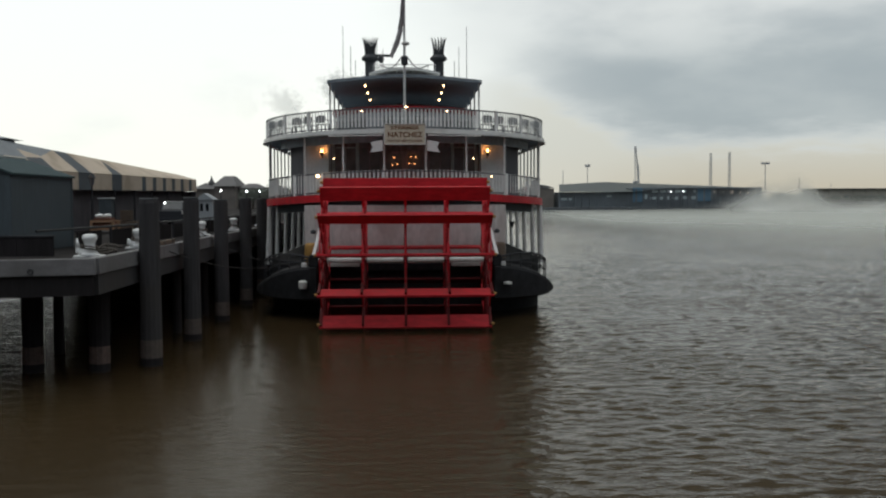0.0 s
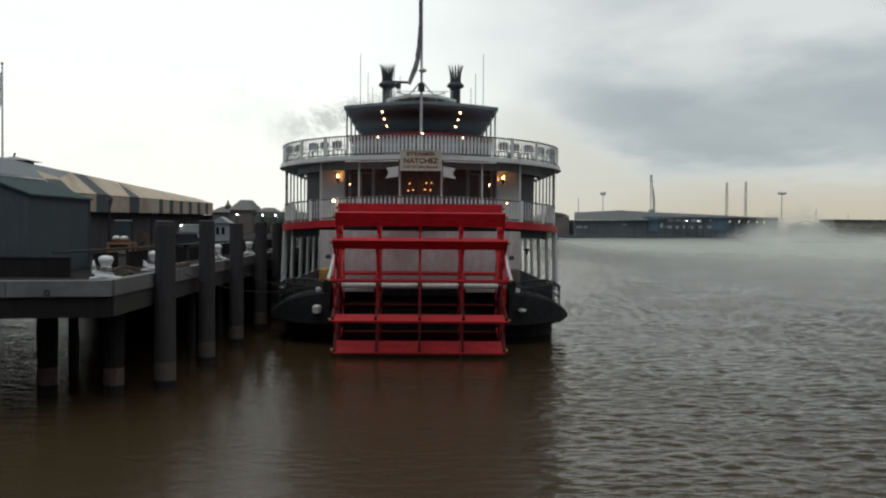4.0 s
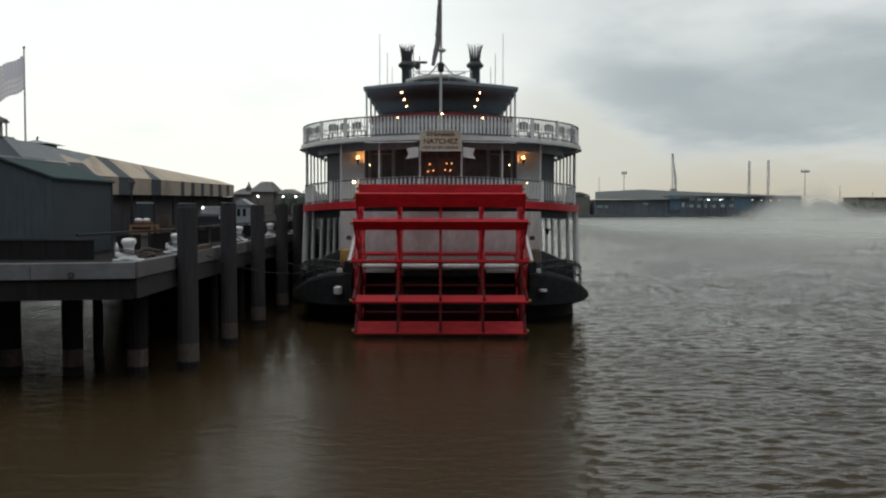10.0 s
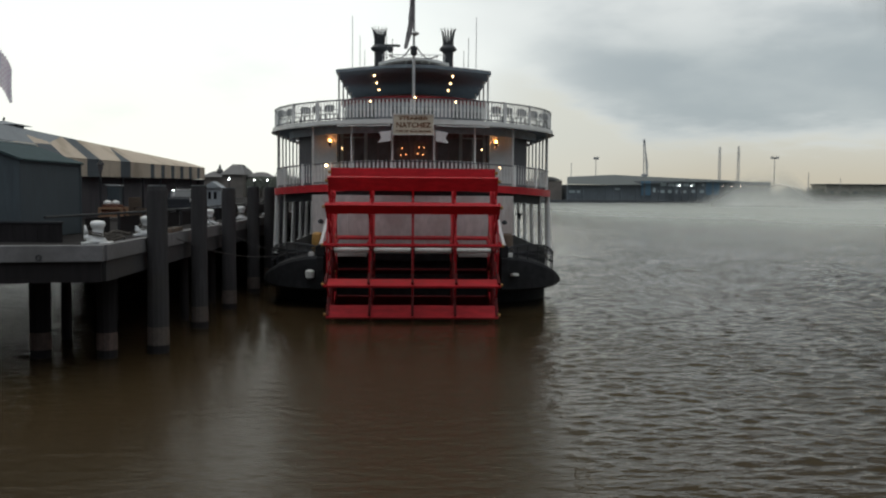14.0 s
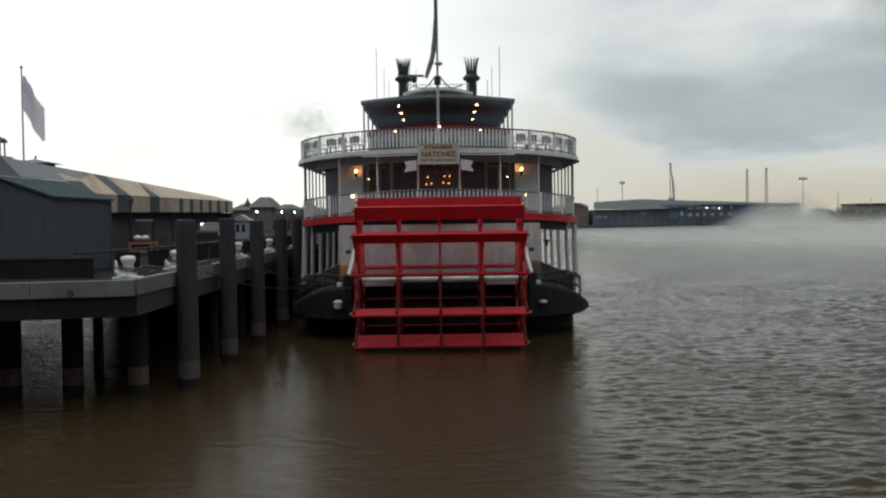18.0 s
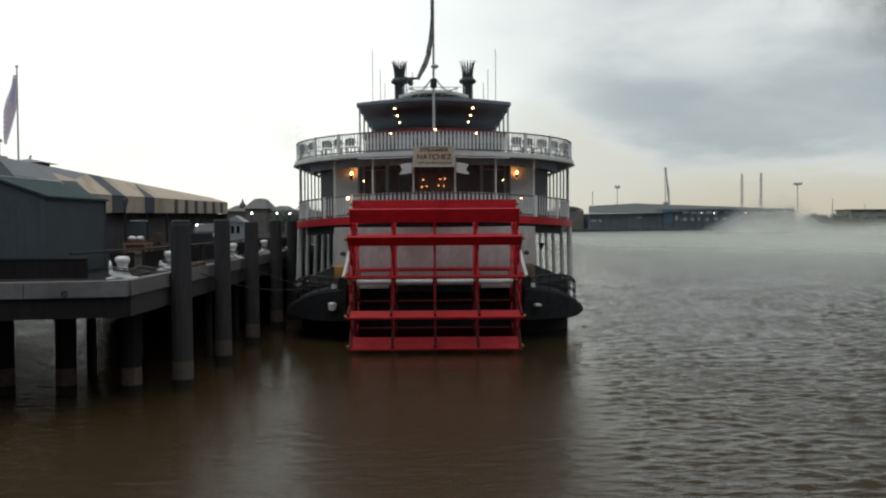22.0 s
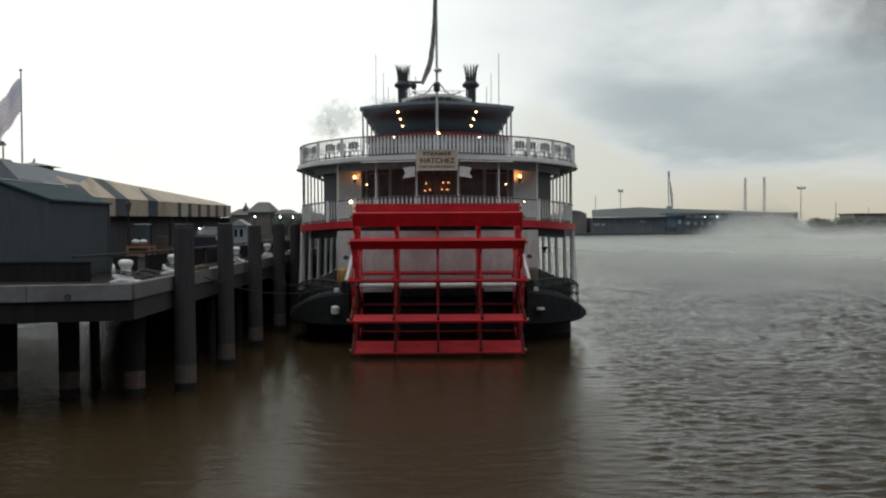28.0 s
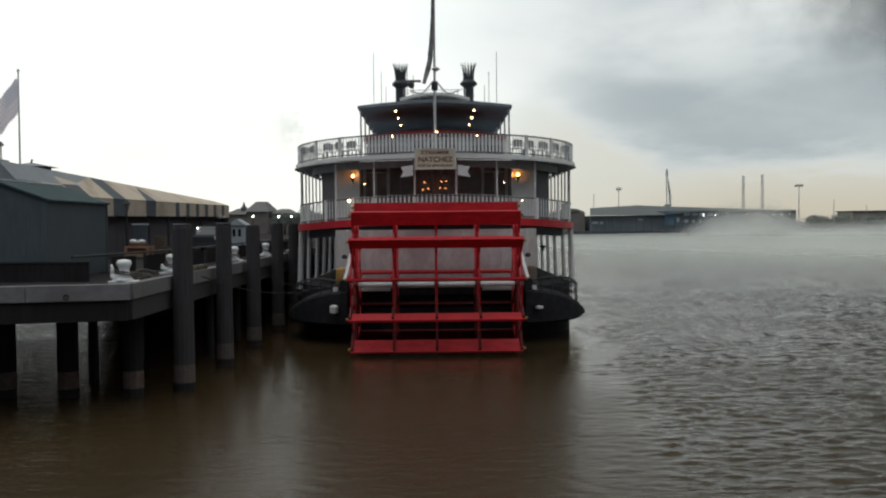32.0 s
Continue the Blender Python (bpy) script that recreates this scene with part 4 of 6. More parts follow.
def deck_chair():
    c = thing("deck_chair", (0, 0, 0), "white stacking deck chair with an arched solid back", "chair", "chairs on the third deck")
    part("seat", box(B(), -0.26, 0.26, -0.25, 0.25, 0.42, 0.46, 0.01), CHAIR, c)
    for x in (-0.24, 0.24):
        for y in (-0.23, 0.23):
            part("leg", box(B(), x - 0.025, x + 0.025, y - 0.025, y + 0.025, 0.0, 0.42), CHAIR, c)
        part("arm", box(B(), x - 0.03, x + 0.03, -0.25, 0.27, 0.64, 0.68, 0.008), CHAIR, c)
    bm = B()
    n = 10
    arc = [(-0.29 + 0.58 * i / n, 0.90 - 0.10 * abs(-1 + 2 * i / n) ** 2.5) for i in range(n + 1)]
    rows = [[bm.verts.new((x, y + 0.10 * (z - 0.5), z)) for x, z in [(-0.25, 0.50)] + arc + [(0.25, 0.50)]] for y in (-0.30, -0.27)]
    bm.faces.new(rows[0])
    bm.faces.new(rows[1][::-1])
    for i in range(n + 3):
        k = (i + 1) % (n + 3)
        bm.faces.new((rows[0][k], rows[0][i], rows[1][i], rows[1][k]))
    part("backrest", bm, CHAIR, c)
    return c


build_hull()
build_main_house()
build_decks()
build_second_house()
build_upper()
build_side_lights()
build_sign()
build_wheel()
proto = deck_chair()
first = True
rng = random.Random(7)
for s in (-1, 1):
    for x in (4.25, 4.95, 5.65, 6.45, 7.1):
        y = 57.3 - 8.2 * math.sqrt(1 - (x / 8.1) ** 2) + 0.62
        m = pose(s * x, y, D3 + 0.14 * (1 - (x / 8.1) ** 2), 0, 0, s * math.degrees(math.atan2(x, 8.5)) * 0.6 + rng.uniform(-20, 20))
        if first:
            proto.matrix_basis, first = m, False
        else:
            copy_thing(proto, m)


# ---- the wharf ----
def build_wharf():
    solid("wharf_deck", slab(B(), [(-9.55, 30.0), (-9.55, 330), (-60, 330), (-60, 87), (-28.6, 87), (-26.4, 72.5), (-60, 72.5), (-60, 19.4)], DOCK - 0.42, DOCK - 0.02), GROUND, "dark planked wharf deck above the river", "wharf")
    solid("ground", slab(B(), [(-60.01, 20), (-60.01, 700), (-900, 700), (-900, 20)][::-1], -1, DOCK - 0.03), GROUND, "dark low river bank with paving", "ground")
    solid("ground_far", slab(B(), [(-9.55, 330.01), (-60, 700), (-60, 330.01)][::-1], -1, DOCK - 0.03), GROUND, "dark low river bank beyond the wharf", "ground")
    # kerb beam along the edge
    kerb = thing("kerb_beam", (-9.4, 29.7, DOCK), "pale weathered kerb beam along the wharf edge", "kerb", kind="structure")
    skew = Matrix.Translation((-9.4, 29.7, 0)) @ Matrix.Rotation(radians(12), 4, "Z") @ Matrix.Translation((9.4, -29.7, 0))      # the near face runs aslant
    for i in range(16):
        x1 = -9.42 - i * 3.0
        part("beam", box(B(), x1 - 2.985, x1, 29.7, 30.05, DOCK - 0.46, DOCK + 0.04, 0.02), CAP, kerb, m=skew)
    for i in range(40):
        y = 30.06 + i * 4.0
        part("beam", box(B(), -9.75, -9.4, y, y + 3.985, DOCK - 0.46, DOCK + 0.04, 0.02), CAP, kerb)
    bm = B()
    for k in range(12):
        a0, a1 = k * math.pi / 6, (k + 1) * math.pi / 6
        rod(bm, (-11.25 + 0.075 * math.cos(a0), 29.68, 3.74 + 0.075 * math.sin(a0)), (-11.25 + 0.075 * math.cos(a1), 29.68, 3.74 + 0.075 * math.sin(a1)), 0.02, 0.02, 6)
    part("ring_bolt", bm, RAIL_DARK, kerb, "dark iron ring bolt", m=skew)
    # dark timber facing below
    wale = thing("fender_wale", (-9.4, 30, DOCK - 0.7), "dark timber wale under the kerb beam", "fender", kind="structure")
    part("wale", box(B(), -9.72, -9.46, 30.11, 190, DOCK - 1.1, DOCK - 0.47), TIMBER, wale)
    part("wale", box(B(), -58, -9.5, 29.8, 30.1, DOCK - 1.1, DOCK - 0.47), TIMBER_BLACK, wale, m=skew)
    # support piles under the deck
    for x in (-10.5, -12.75, -14.9, -17.6):
        p = thing("dock_post", (x, 33.4, 0), "thick dark timber post under the wharf with a silt-stained foot", "post", "front posts under the wharf")
        part("shaft", lathe(B(), [(0.35, 0.9), (0.36, 2.2), (0.38, 3.6)], 12, (x, 33.4, 0)), TIMBER_BLACK, p)
        part("stained_band", lathe(B(), [(0.355, 0.3), (0.36, 0.5), (0.352, 0.9)], 12, (x, 33.4, 0)), TIDE_DARK, p, "brown silt-stained band")
        part("wet_base", lathe(B(), [(0.34, -1.5), (0.35, 0.1), (0.354, 0.3)], 12, (x, 33.4, 0)), TIMBER_BLACK, p, "black wet base")
    me = mesh_of(lathe(B(), [(0.2, -1.5), (0.2, 0.4), (0.19, 3.6)], 12), "dock_post", TIMBER_BLACK)
    for iy, y in enumerate((37.5, 43, 49.5)):
        for x in (-10.1, -13.2):
            p = tagged(new("dock_post", me), "dark round timber post under the wharf deck", "post", "posts under the wharf")
            p.matrix_basis = Matrix.Translation((x + 0.2 * math.sin(iy * 7 + x), y, 0))
    # tall mooring piles along the face
    for i, y in enumerate((34.5, 40.6, 47.1, 54.3, 60.5, 67, 74, 81, 89)):
        px, k = (-9.03, 1.07) if i == 0 else (-8.9, 1.0)
        p = thing("mooring_post", (px, y, 0), "tall dark timber mooring post with a silt-stained foot", "post", "mooring posts")
        h = 5.88 + 0.05 * math.sin(i * 2.3)
        part("shaft", lathe(B(), [(0.36 * k, 0.95), (0.345 * k, 3.2), (0.335 * k, h - 0.12), (0.30 * k, h)], 14, (px, y, 0)), TIMBER, p)
        part("stained_band", lathe(B(), [(0.365 * k, 0.3), (0.362 * k, 0.6), (0.36 * k, 0.95)], 14, (px, y, 0)), TIDE, p, "grey silt-stained band")
        part("wet_base", lathe(B(), [(0.35 * k, -1.5), (0.365 * k, 0.2), (0.364 * k, 0.3)], 14, (px, y, 0)), TIMBER_BLACK, p, "black wet base")
        part("cap", lathe(B(), [(0.32, 0), (0.34, 0.03), (0.30, 0.07)], 14, (px, y, h)), STACK, p)


def bollard(at, tip=0.62, swing=0.0):
    b = thing("bollard", at, "white painted mushroom bollard with a side horn on the wharf edge", "bollard", "white bollards")
    x, y, z = at
    part("foot", box(B(), x - 0.44, x + 0.42, y - 0.30, y + 0.30, z, z + 0.09, 0.03), BOLLARD, b)
    prof = [(0.34, 0.08), (0.25, 0.15), (0.18, 0.28), (0.158, 0.44), (0.19, 0.54), (0.232, 0.60), (0.235, 0.68), (0.19, 0.745), (0.08, 0.765)]
    part("post", lathe(B(), prof, 20, at), BOLLARD, b, smooth=True)
    bm = B()
    line = [(-0.08, 0.15, 0.13), (-0.33, 0.19, 0.11), (-0.37, 0.30, 0.085), (-0.40, tip, 0.02)]
    for (u0, z0, r0), (u1, z1, r1) in zip(line[:-1], line[1:]):
        rod(bm, (x + u0 * math.cos(swing), y + u0 * math.sin(swing), z + z0), (x + u1 * math.cos(swing), y + u1 * math.sin(swing), z + z1), r0, r1, 10)
    part("horn", bm, BOLLARD, b, smooth=True)
    bm = B()
    for k in range(2):
        tube(bm, [(x + 0.27 * math.cos(a * math.pi / 8), y + 0.27 * math.sin(a * math.pi / 8), z + 0.24 + 0.07 * k + 0.10 * math.sin(a * math.pi / 16)) for a in range(17)], 0.028, 6)
    part("rope_turn", bm, ROPE, b, "dark rope turned round the post")
    return b


def build_wharf_things():
    for x, y in ((-10.05, 31.2), (-10.05, 36.9), (-10.35, 49.6), (-10.2, 58), (-10.2, 69)):
        bollard((x, y, DOCK - 0.02), *((0.40, 0.5) if y == 36.9 else (0.62, -1.5) if y > 40 else ()))
    # pipe guard rail
    r = thing("guard_rail", (-13, 33, DOCK), "dark pipe guard rail on the wharf", "railing")
    pts = [(-12.4, 33.0), (-11.6, 40.0), (-11.4, 48), (-11.4, 60), (-11.4, 80)]
    for k in (0.78,):
        bm = B()
        pipe(bm, [(x, y, DOCK + k) for x, y in pts], 0.05)
        part("rail_pipe", bm, RAIL_DARK, r)
    for x, y, a in along(pts, 3.0):
        part("rail_panel", box(B(), x - 0.02, x + 0.02, y + 0.08, y + 2.88, DOCK - 0.02, DOCK + 0.64), TIMBER_BLACK, r, "dark boarded panel under the rail") if y > 33.5 else None
        if y < 36:
            continue
        part("rail_post", rod(B(), (x, y, DOCK - 0.02), (x, y, DOCK + 0.8), 0.055), RAIL_DARK, r)
    f = thing("low_fence", (-15, 32.3, DOCK), "low dark boarded fence on the wharf before the shed", "fence")
    for i in range(20):
        part("fence_board", box(B(), -11.55 - 0.4 * (i + 1) + 0.01, -11.55 - 0.4 * i, 32.2, 32.26, DOCK - 0.02, DOCK + 0.60), TIMBER_BLACK, f)
    part("fence_rail", box(B(), -19.6, -11.5, 32.17, 32.29, DOCK + 0.60, DOCK + 0.67, 0.01), RAIL_DARK, f)
    # coiled mooring rope
    bm = B()
    for j, (cx, cy, rr) in enumerate(((-10.45, 33.6, 0.5), (-10.42, 33.6, 0.38), (-10.5, 33.7, 0.44), (-10.4, 34.6, 0.36))):
        tube(bm, [(cx + rr * math.cos(a / 8 * math.pi), cy + rr * math.sin(a / 8 * math.pi), DOCK + 0.05 + 0.05 * j + 0.05 * math.sin(a * 0.9 + j)) for a in range(17)], 0.05, 6)
    solid("rope_coil", bm, ROPE, "coiled dark hemp mooring rope on the kerb", "rope", kind="")
    # timber skid lying along the kerb
    skid = thing("timber_skid", (-9.58, 39.2, DOCK + 0.045), "brown worn timber skid lying along the kerb", "timber")
    part("skid", box(B(), -9.70, -9.46, 38.1, 40.1, DOCK + 0.045, DOCK + 0.22, 0.03), CRATE, skid)
    for y in (38.5, 39.7):
        part("strap", box(B(), -9.71, -9.45, y - 0.05, y + 0.05, DOCK + 0.041, DOCK + 0.235, 0.01), RAIL_DARK, skid, "dark iron strap")
    # mooring lines
    for a, b, sag in (((-10.05, 36.9, DOCK + 0.4), (-6.4, 48.0, 2.6), 0.5), ((-10.2, 47.5, DOCK + 0.4), (-5.1, 47.6, 2.7), 0.5)):
        bm = B()
        pts = []
        for i in range(13):
            t = i / 12
            p = Vector(a).lerp(Vector(b), t)
            p.z -= sag * 4 * t * (1 - t)
            pts.append(p)
        pipe(bm, pts, 0.022, 6)
        solid("mooring_line", bm, LINE, "slack mooring line from the wharf to the boat", "rope", kind="")


def build_shed():
    X0, X1, Y0, Y1, ZE, ZR = -16.9, -13.2, 33.0, 38.9, 6.78, 7.45
    xm = (X0 + X1) / 2
    s = thing("wharf_shed", (xm, 36, DOCK), "dark green boarded shed with a low gabled roof", "shed")
    bm = B()
    box(bm, X0, X1, Y0, Y1, DOCK - 0.01, ZE)
    for y in (Y0, Y1):
        v = [bm.verts.new(p) for p in ((X0, y, ZE), (X1, y, ZE), (xm, y, ZR - 0.05))]
        bm.faces.new(v)
    part("wall", bm, GREEN, s)
    for x0, x1 in ((X0 - 0.12, xm), (xm, X1 + 0.12)):
        bm = B()
        z0, z1 = (ZE - 0.04, ZR) if x0 < xm - 1 else (ZR, ZE - 0.04)
        vs = [bm.verts.new(p) for p in ((x0, Y0 - 0.1, z0), (x1, Y0 - 0.1, z1), (x1, Y1 + 0.12, z1), (x0, Y1 + 0.12, z0), (x0, Y0 - 0.1, z0 + 0.07), (x1, Y0 - 0.1, z1 + 0.07), (x1, Y1 + 0.12, z1 + 0.07), (x0, Y1 + 0.12, z0 + 0.07))]
        for q in ((3, 2, 1, 0), (4, 5, 6, 7), (0, 1, 5, 4), (1, 2, 6, 5), (2, 3, 7, 6), (3, 0, 4, 7)):
            bm.faces.new([vs[k] for k in q])
        part("roof_slope", bm, GREEN_ROOF, s)
    part("ridge_cap", box(B(), xm - 0.1, xm + 0.1, Y0 - 0.12, Y1 + 0.14, ZR + 0.04, ZR + 0.1, 0.02), ROOF_GREY, s)
    for i in range(24):
        part("wall_board", box(B(), X1 + 0.002, X1 + 0.009, Y0 + 0.01 + i * 0.245, Y0 + 0.249 + i * 0.245, DOCK + 0.02, ZE - 0.05), GREEN, s)
    for i in range(15):
        part("wall_board", box(B(), X1 - 0.235 - i * 0.245, X1 - 0.0 - i * 0.245, Y0 - 0.009, Y0 - 0.002, DOCK + 0.02, ZE - 0.05), GREEN, s)
    part("corner_board", box(B(), X1 - 0.02, X1 + 0.05, Y1 - 0.1, Y1 + 0.02, DOCK, ZE + 0.0), GREEN, s)


def build_market():
    """Long striped awning hall: valance with cream and dark bays, sloping canvas above."""
    hall = thing("awning_hall", (-22, 66, DOCK), "long hall under a cream and dark striped canvas awning", "awning")
    Y0, Y1 = 46.0, 83.1
    ex = lambda y: -19.1 + (y - 50) * 0.042      # eave line
    rx = lambda y: ex(y) - 1.45
    zb, ze = lambda y: 6.45 + (y - 50) * 0.006, lambda y: 7.50 + (y - 50) * 0.003
    zr = lambda y: 8.93 - (y - 51.5) * 0.0285
    # near bays wide, far bays narrow
    bays = [(46.0, 48.6, 1), (48.6, 51.2, 0), (51.2, 53.4, 1), (53.4, 56.7, 0), (56.7, 58.7, 1), (58.7, 62.3, 0), (62.3, 64.2, 1), (64.2, 68.4, 0)]
    y = 68.4
    while y < 83:
        bays += [(y, y + 0.85, 1), (y + 0.85, y + 2.45, 0)]
        y += 2.45
    for a, b, k in bays:
        mat = STRIPE if k else CREAM
        bm = B()
        q = [(ex(a), a, zb(a)), (ex(b), b, zb(b)), (ex(b), b, ze(b)), (ex(a), a, ze(a))]
        v0 = [bm.verts.new(p) for p in q]
        v1 = [bm.verts.new((p[0] - 0.05, p[1], p[2])) for p in q]
        bm.faces.new(v0)
        bm.faces.new(v1[::-1])
        for j in range(4):
            bm.faces.new((v0[j], v0[(j + 1) % 4], v1[(j + 1) % 4], v1[j]))
        part("valance", bm, mat, hall)
        fr = lambda y: min(1.0, max(0.42, 0.55 + (y - 53.4) * 0.14))       # how far up the stripes reach
        mid = lambda y, f: (ex(y) + 0.02 + (rx(y) - ex(y) - 0.02) * f, y, ze(y) + (zr(y) - ze(y)) * f)
        top = CREAM if a > 68 else mat
        quads = [([mid(a, 0), mid(b, 0), mid(b, fr(b)), mid(a, fr(a))], top)]
        if fr(a) < 0.98:
            quads.append(([mid(a, fr(a)), mid(b, fr(b)), mid(b, 1), mid(a, 1)], AWN_TOP))
        if abs(a - 62.3) < 0.01:                   # this stripe runs to a point below the ridge
            quads = [([mid(a, 0), mid(b, 0), mid(b, 0.93)], STRIPE), ([mid(a, 0), mid(b, 0.93), mid(b, 1), mid(a, 1)], CREAM)]
        if abs(a - 51.2) < 0.01:                   # the near hip: a cream panel between grey ones
            quads = [([mid(a, 0), mid(b, 0), mid(b, 0.5), mid(a, 0.45)], STRIPE), ([mid(a, 0.45), mid(b, 0.5), mid(b, 0.6), mid(a, 0.75)], CREAM), ([mid(a, 0.75), mid(b, 0.6), mid(b, 1), mid(a, 1)], AWN_TOP)]
        for q, mm in quads:
            bm = B()
            v0 = [bm.verts.new(p) for p in q]
            v1 = [bm.verts.new((p[0], p[1], p[2] - 0.04)) for p in q]
            bm.faces.new(v0)
            bm.faces.new(v1[::-1])
            for j in range(len(q)):
                bm.faces.new((v0[j], v1[j], v1[(j + 1) % len(q)], v0[(j + 1) % len(q)]))
            part("roof_canvas", bm, mm, hall)
    bm = B()
    v = [bm.verts.new(p) for p in ((rx(Y0), Y0, zr(Y0)), (rx(Y1), Y1, zr(Y1)), (rx(Y1) - 9, Y1, zr(Y1) - 1.2), (rx(Y0) - 9, Y0, zr(Y0) - 0.6))]
    bm.faces.new(v)
    part("back_roof", bm, AWN_TOP, hall, "grey canvas over the far side")
    bm = B()
    v = [[bm.verts.new((x, y, z)) for x, z in ((ex(Y0), ze(Y0)), (rx(Y0), zr(Y0) - 0.06), (rx(Y0) - 9, zr(Y0) - 0.66), (rx(Y0) - 9, 6.7), (ex(Y0), 6.7))] for y in (Y0 + 0.02, Y0 + 0.08)]
    bm.faces.new(v[0])
    bm.faces.new(v[1][::-1])
    for i in range(5):
        bm.faces.new((v[0][i], v[1][i], v[1][(i + 1) % 5], v[0][(i + 1) % 5]))
    bmesh.ops.recalc_face_normals(bm, faces=bm.faces)
    part("end_canvas", bm, AWN_TOP, hall, "grey canvas closing the near end")
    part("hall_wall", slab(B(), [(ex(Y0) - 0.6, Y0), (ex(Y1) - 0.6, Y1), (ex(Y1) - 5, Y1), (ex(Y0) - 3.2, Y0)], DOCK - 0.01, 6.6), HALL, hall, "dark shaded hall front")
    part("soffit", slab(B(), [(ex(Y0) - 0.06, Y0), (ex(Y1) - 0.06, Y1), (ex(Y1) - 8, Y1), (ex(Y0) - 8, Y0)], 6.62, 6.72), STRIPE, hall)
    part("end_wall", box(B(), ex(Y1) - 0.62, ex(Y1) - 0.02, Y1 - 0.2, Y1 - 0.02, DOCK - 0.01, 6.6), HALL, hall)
    for y in np.arange(Y0 + 1, Y1, 4.0):
        part("awning_post", rod(B(), (ex(y) - 0.1, y, DOCK - 0.02), (ex(y) - 0.1, y, 6.6), 0.07), RAIL_DARK, hall)
    # cupola at the near end
    c = part("cupola_roof", box(B(), -22.4, -20.85, 51.2, 52.8, 8.4, 9.1), AWN_TOP, hall, "low grey cupola roof with a finial")
    bm = B()
    b4 = [bm.verts.new(p) for p in ((-22.8, 50.9, 9.09), (-20.45, 50.9, 9.09), (-20.45, 53.1, 9.09), (-22.8, 53.1, 9.09))]
    tp = bm.verts.new((-21.6, 52, 9.34))
    for i in range(4):
        bm.faces.new((b4[i], b4[(i + 1) % 4], tp))
    bm.faces.new(b4[::-1])
    part("cupola_cap", bm, AWN_TOP, c)
    part("finial", pipe(B(), [(-21.6, 52, 9.3), (-21.58, 52, 9.42), (-21.54, 52, 9.52)], 0.05), STACK, c)


def street_lamp(x, y, z0, h, mat):
    s = thing("street_lamp", (x, y, z0), "lit street lamp on a dark post by the quay", "street lamp", "quay street lamps")
    part("post", rod(B(), (x, y, z0 - 0.02), (x, y, z0 + h), 0.09, 0.06), RAIL_DARK, s)
    part("globe", lathe(B(), [(0.03, 0), (0.08, 0.04), (0.105, 0.12), (0.08, 0.19), (0.03, 0.23)], 12, (x, y, z0 + h)), mat, s, smooth=True)


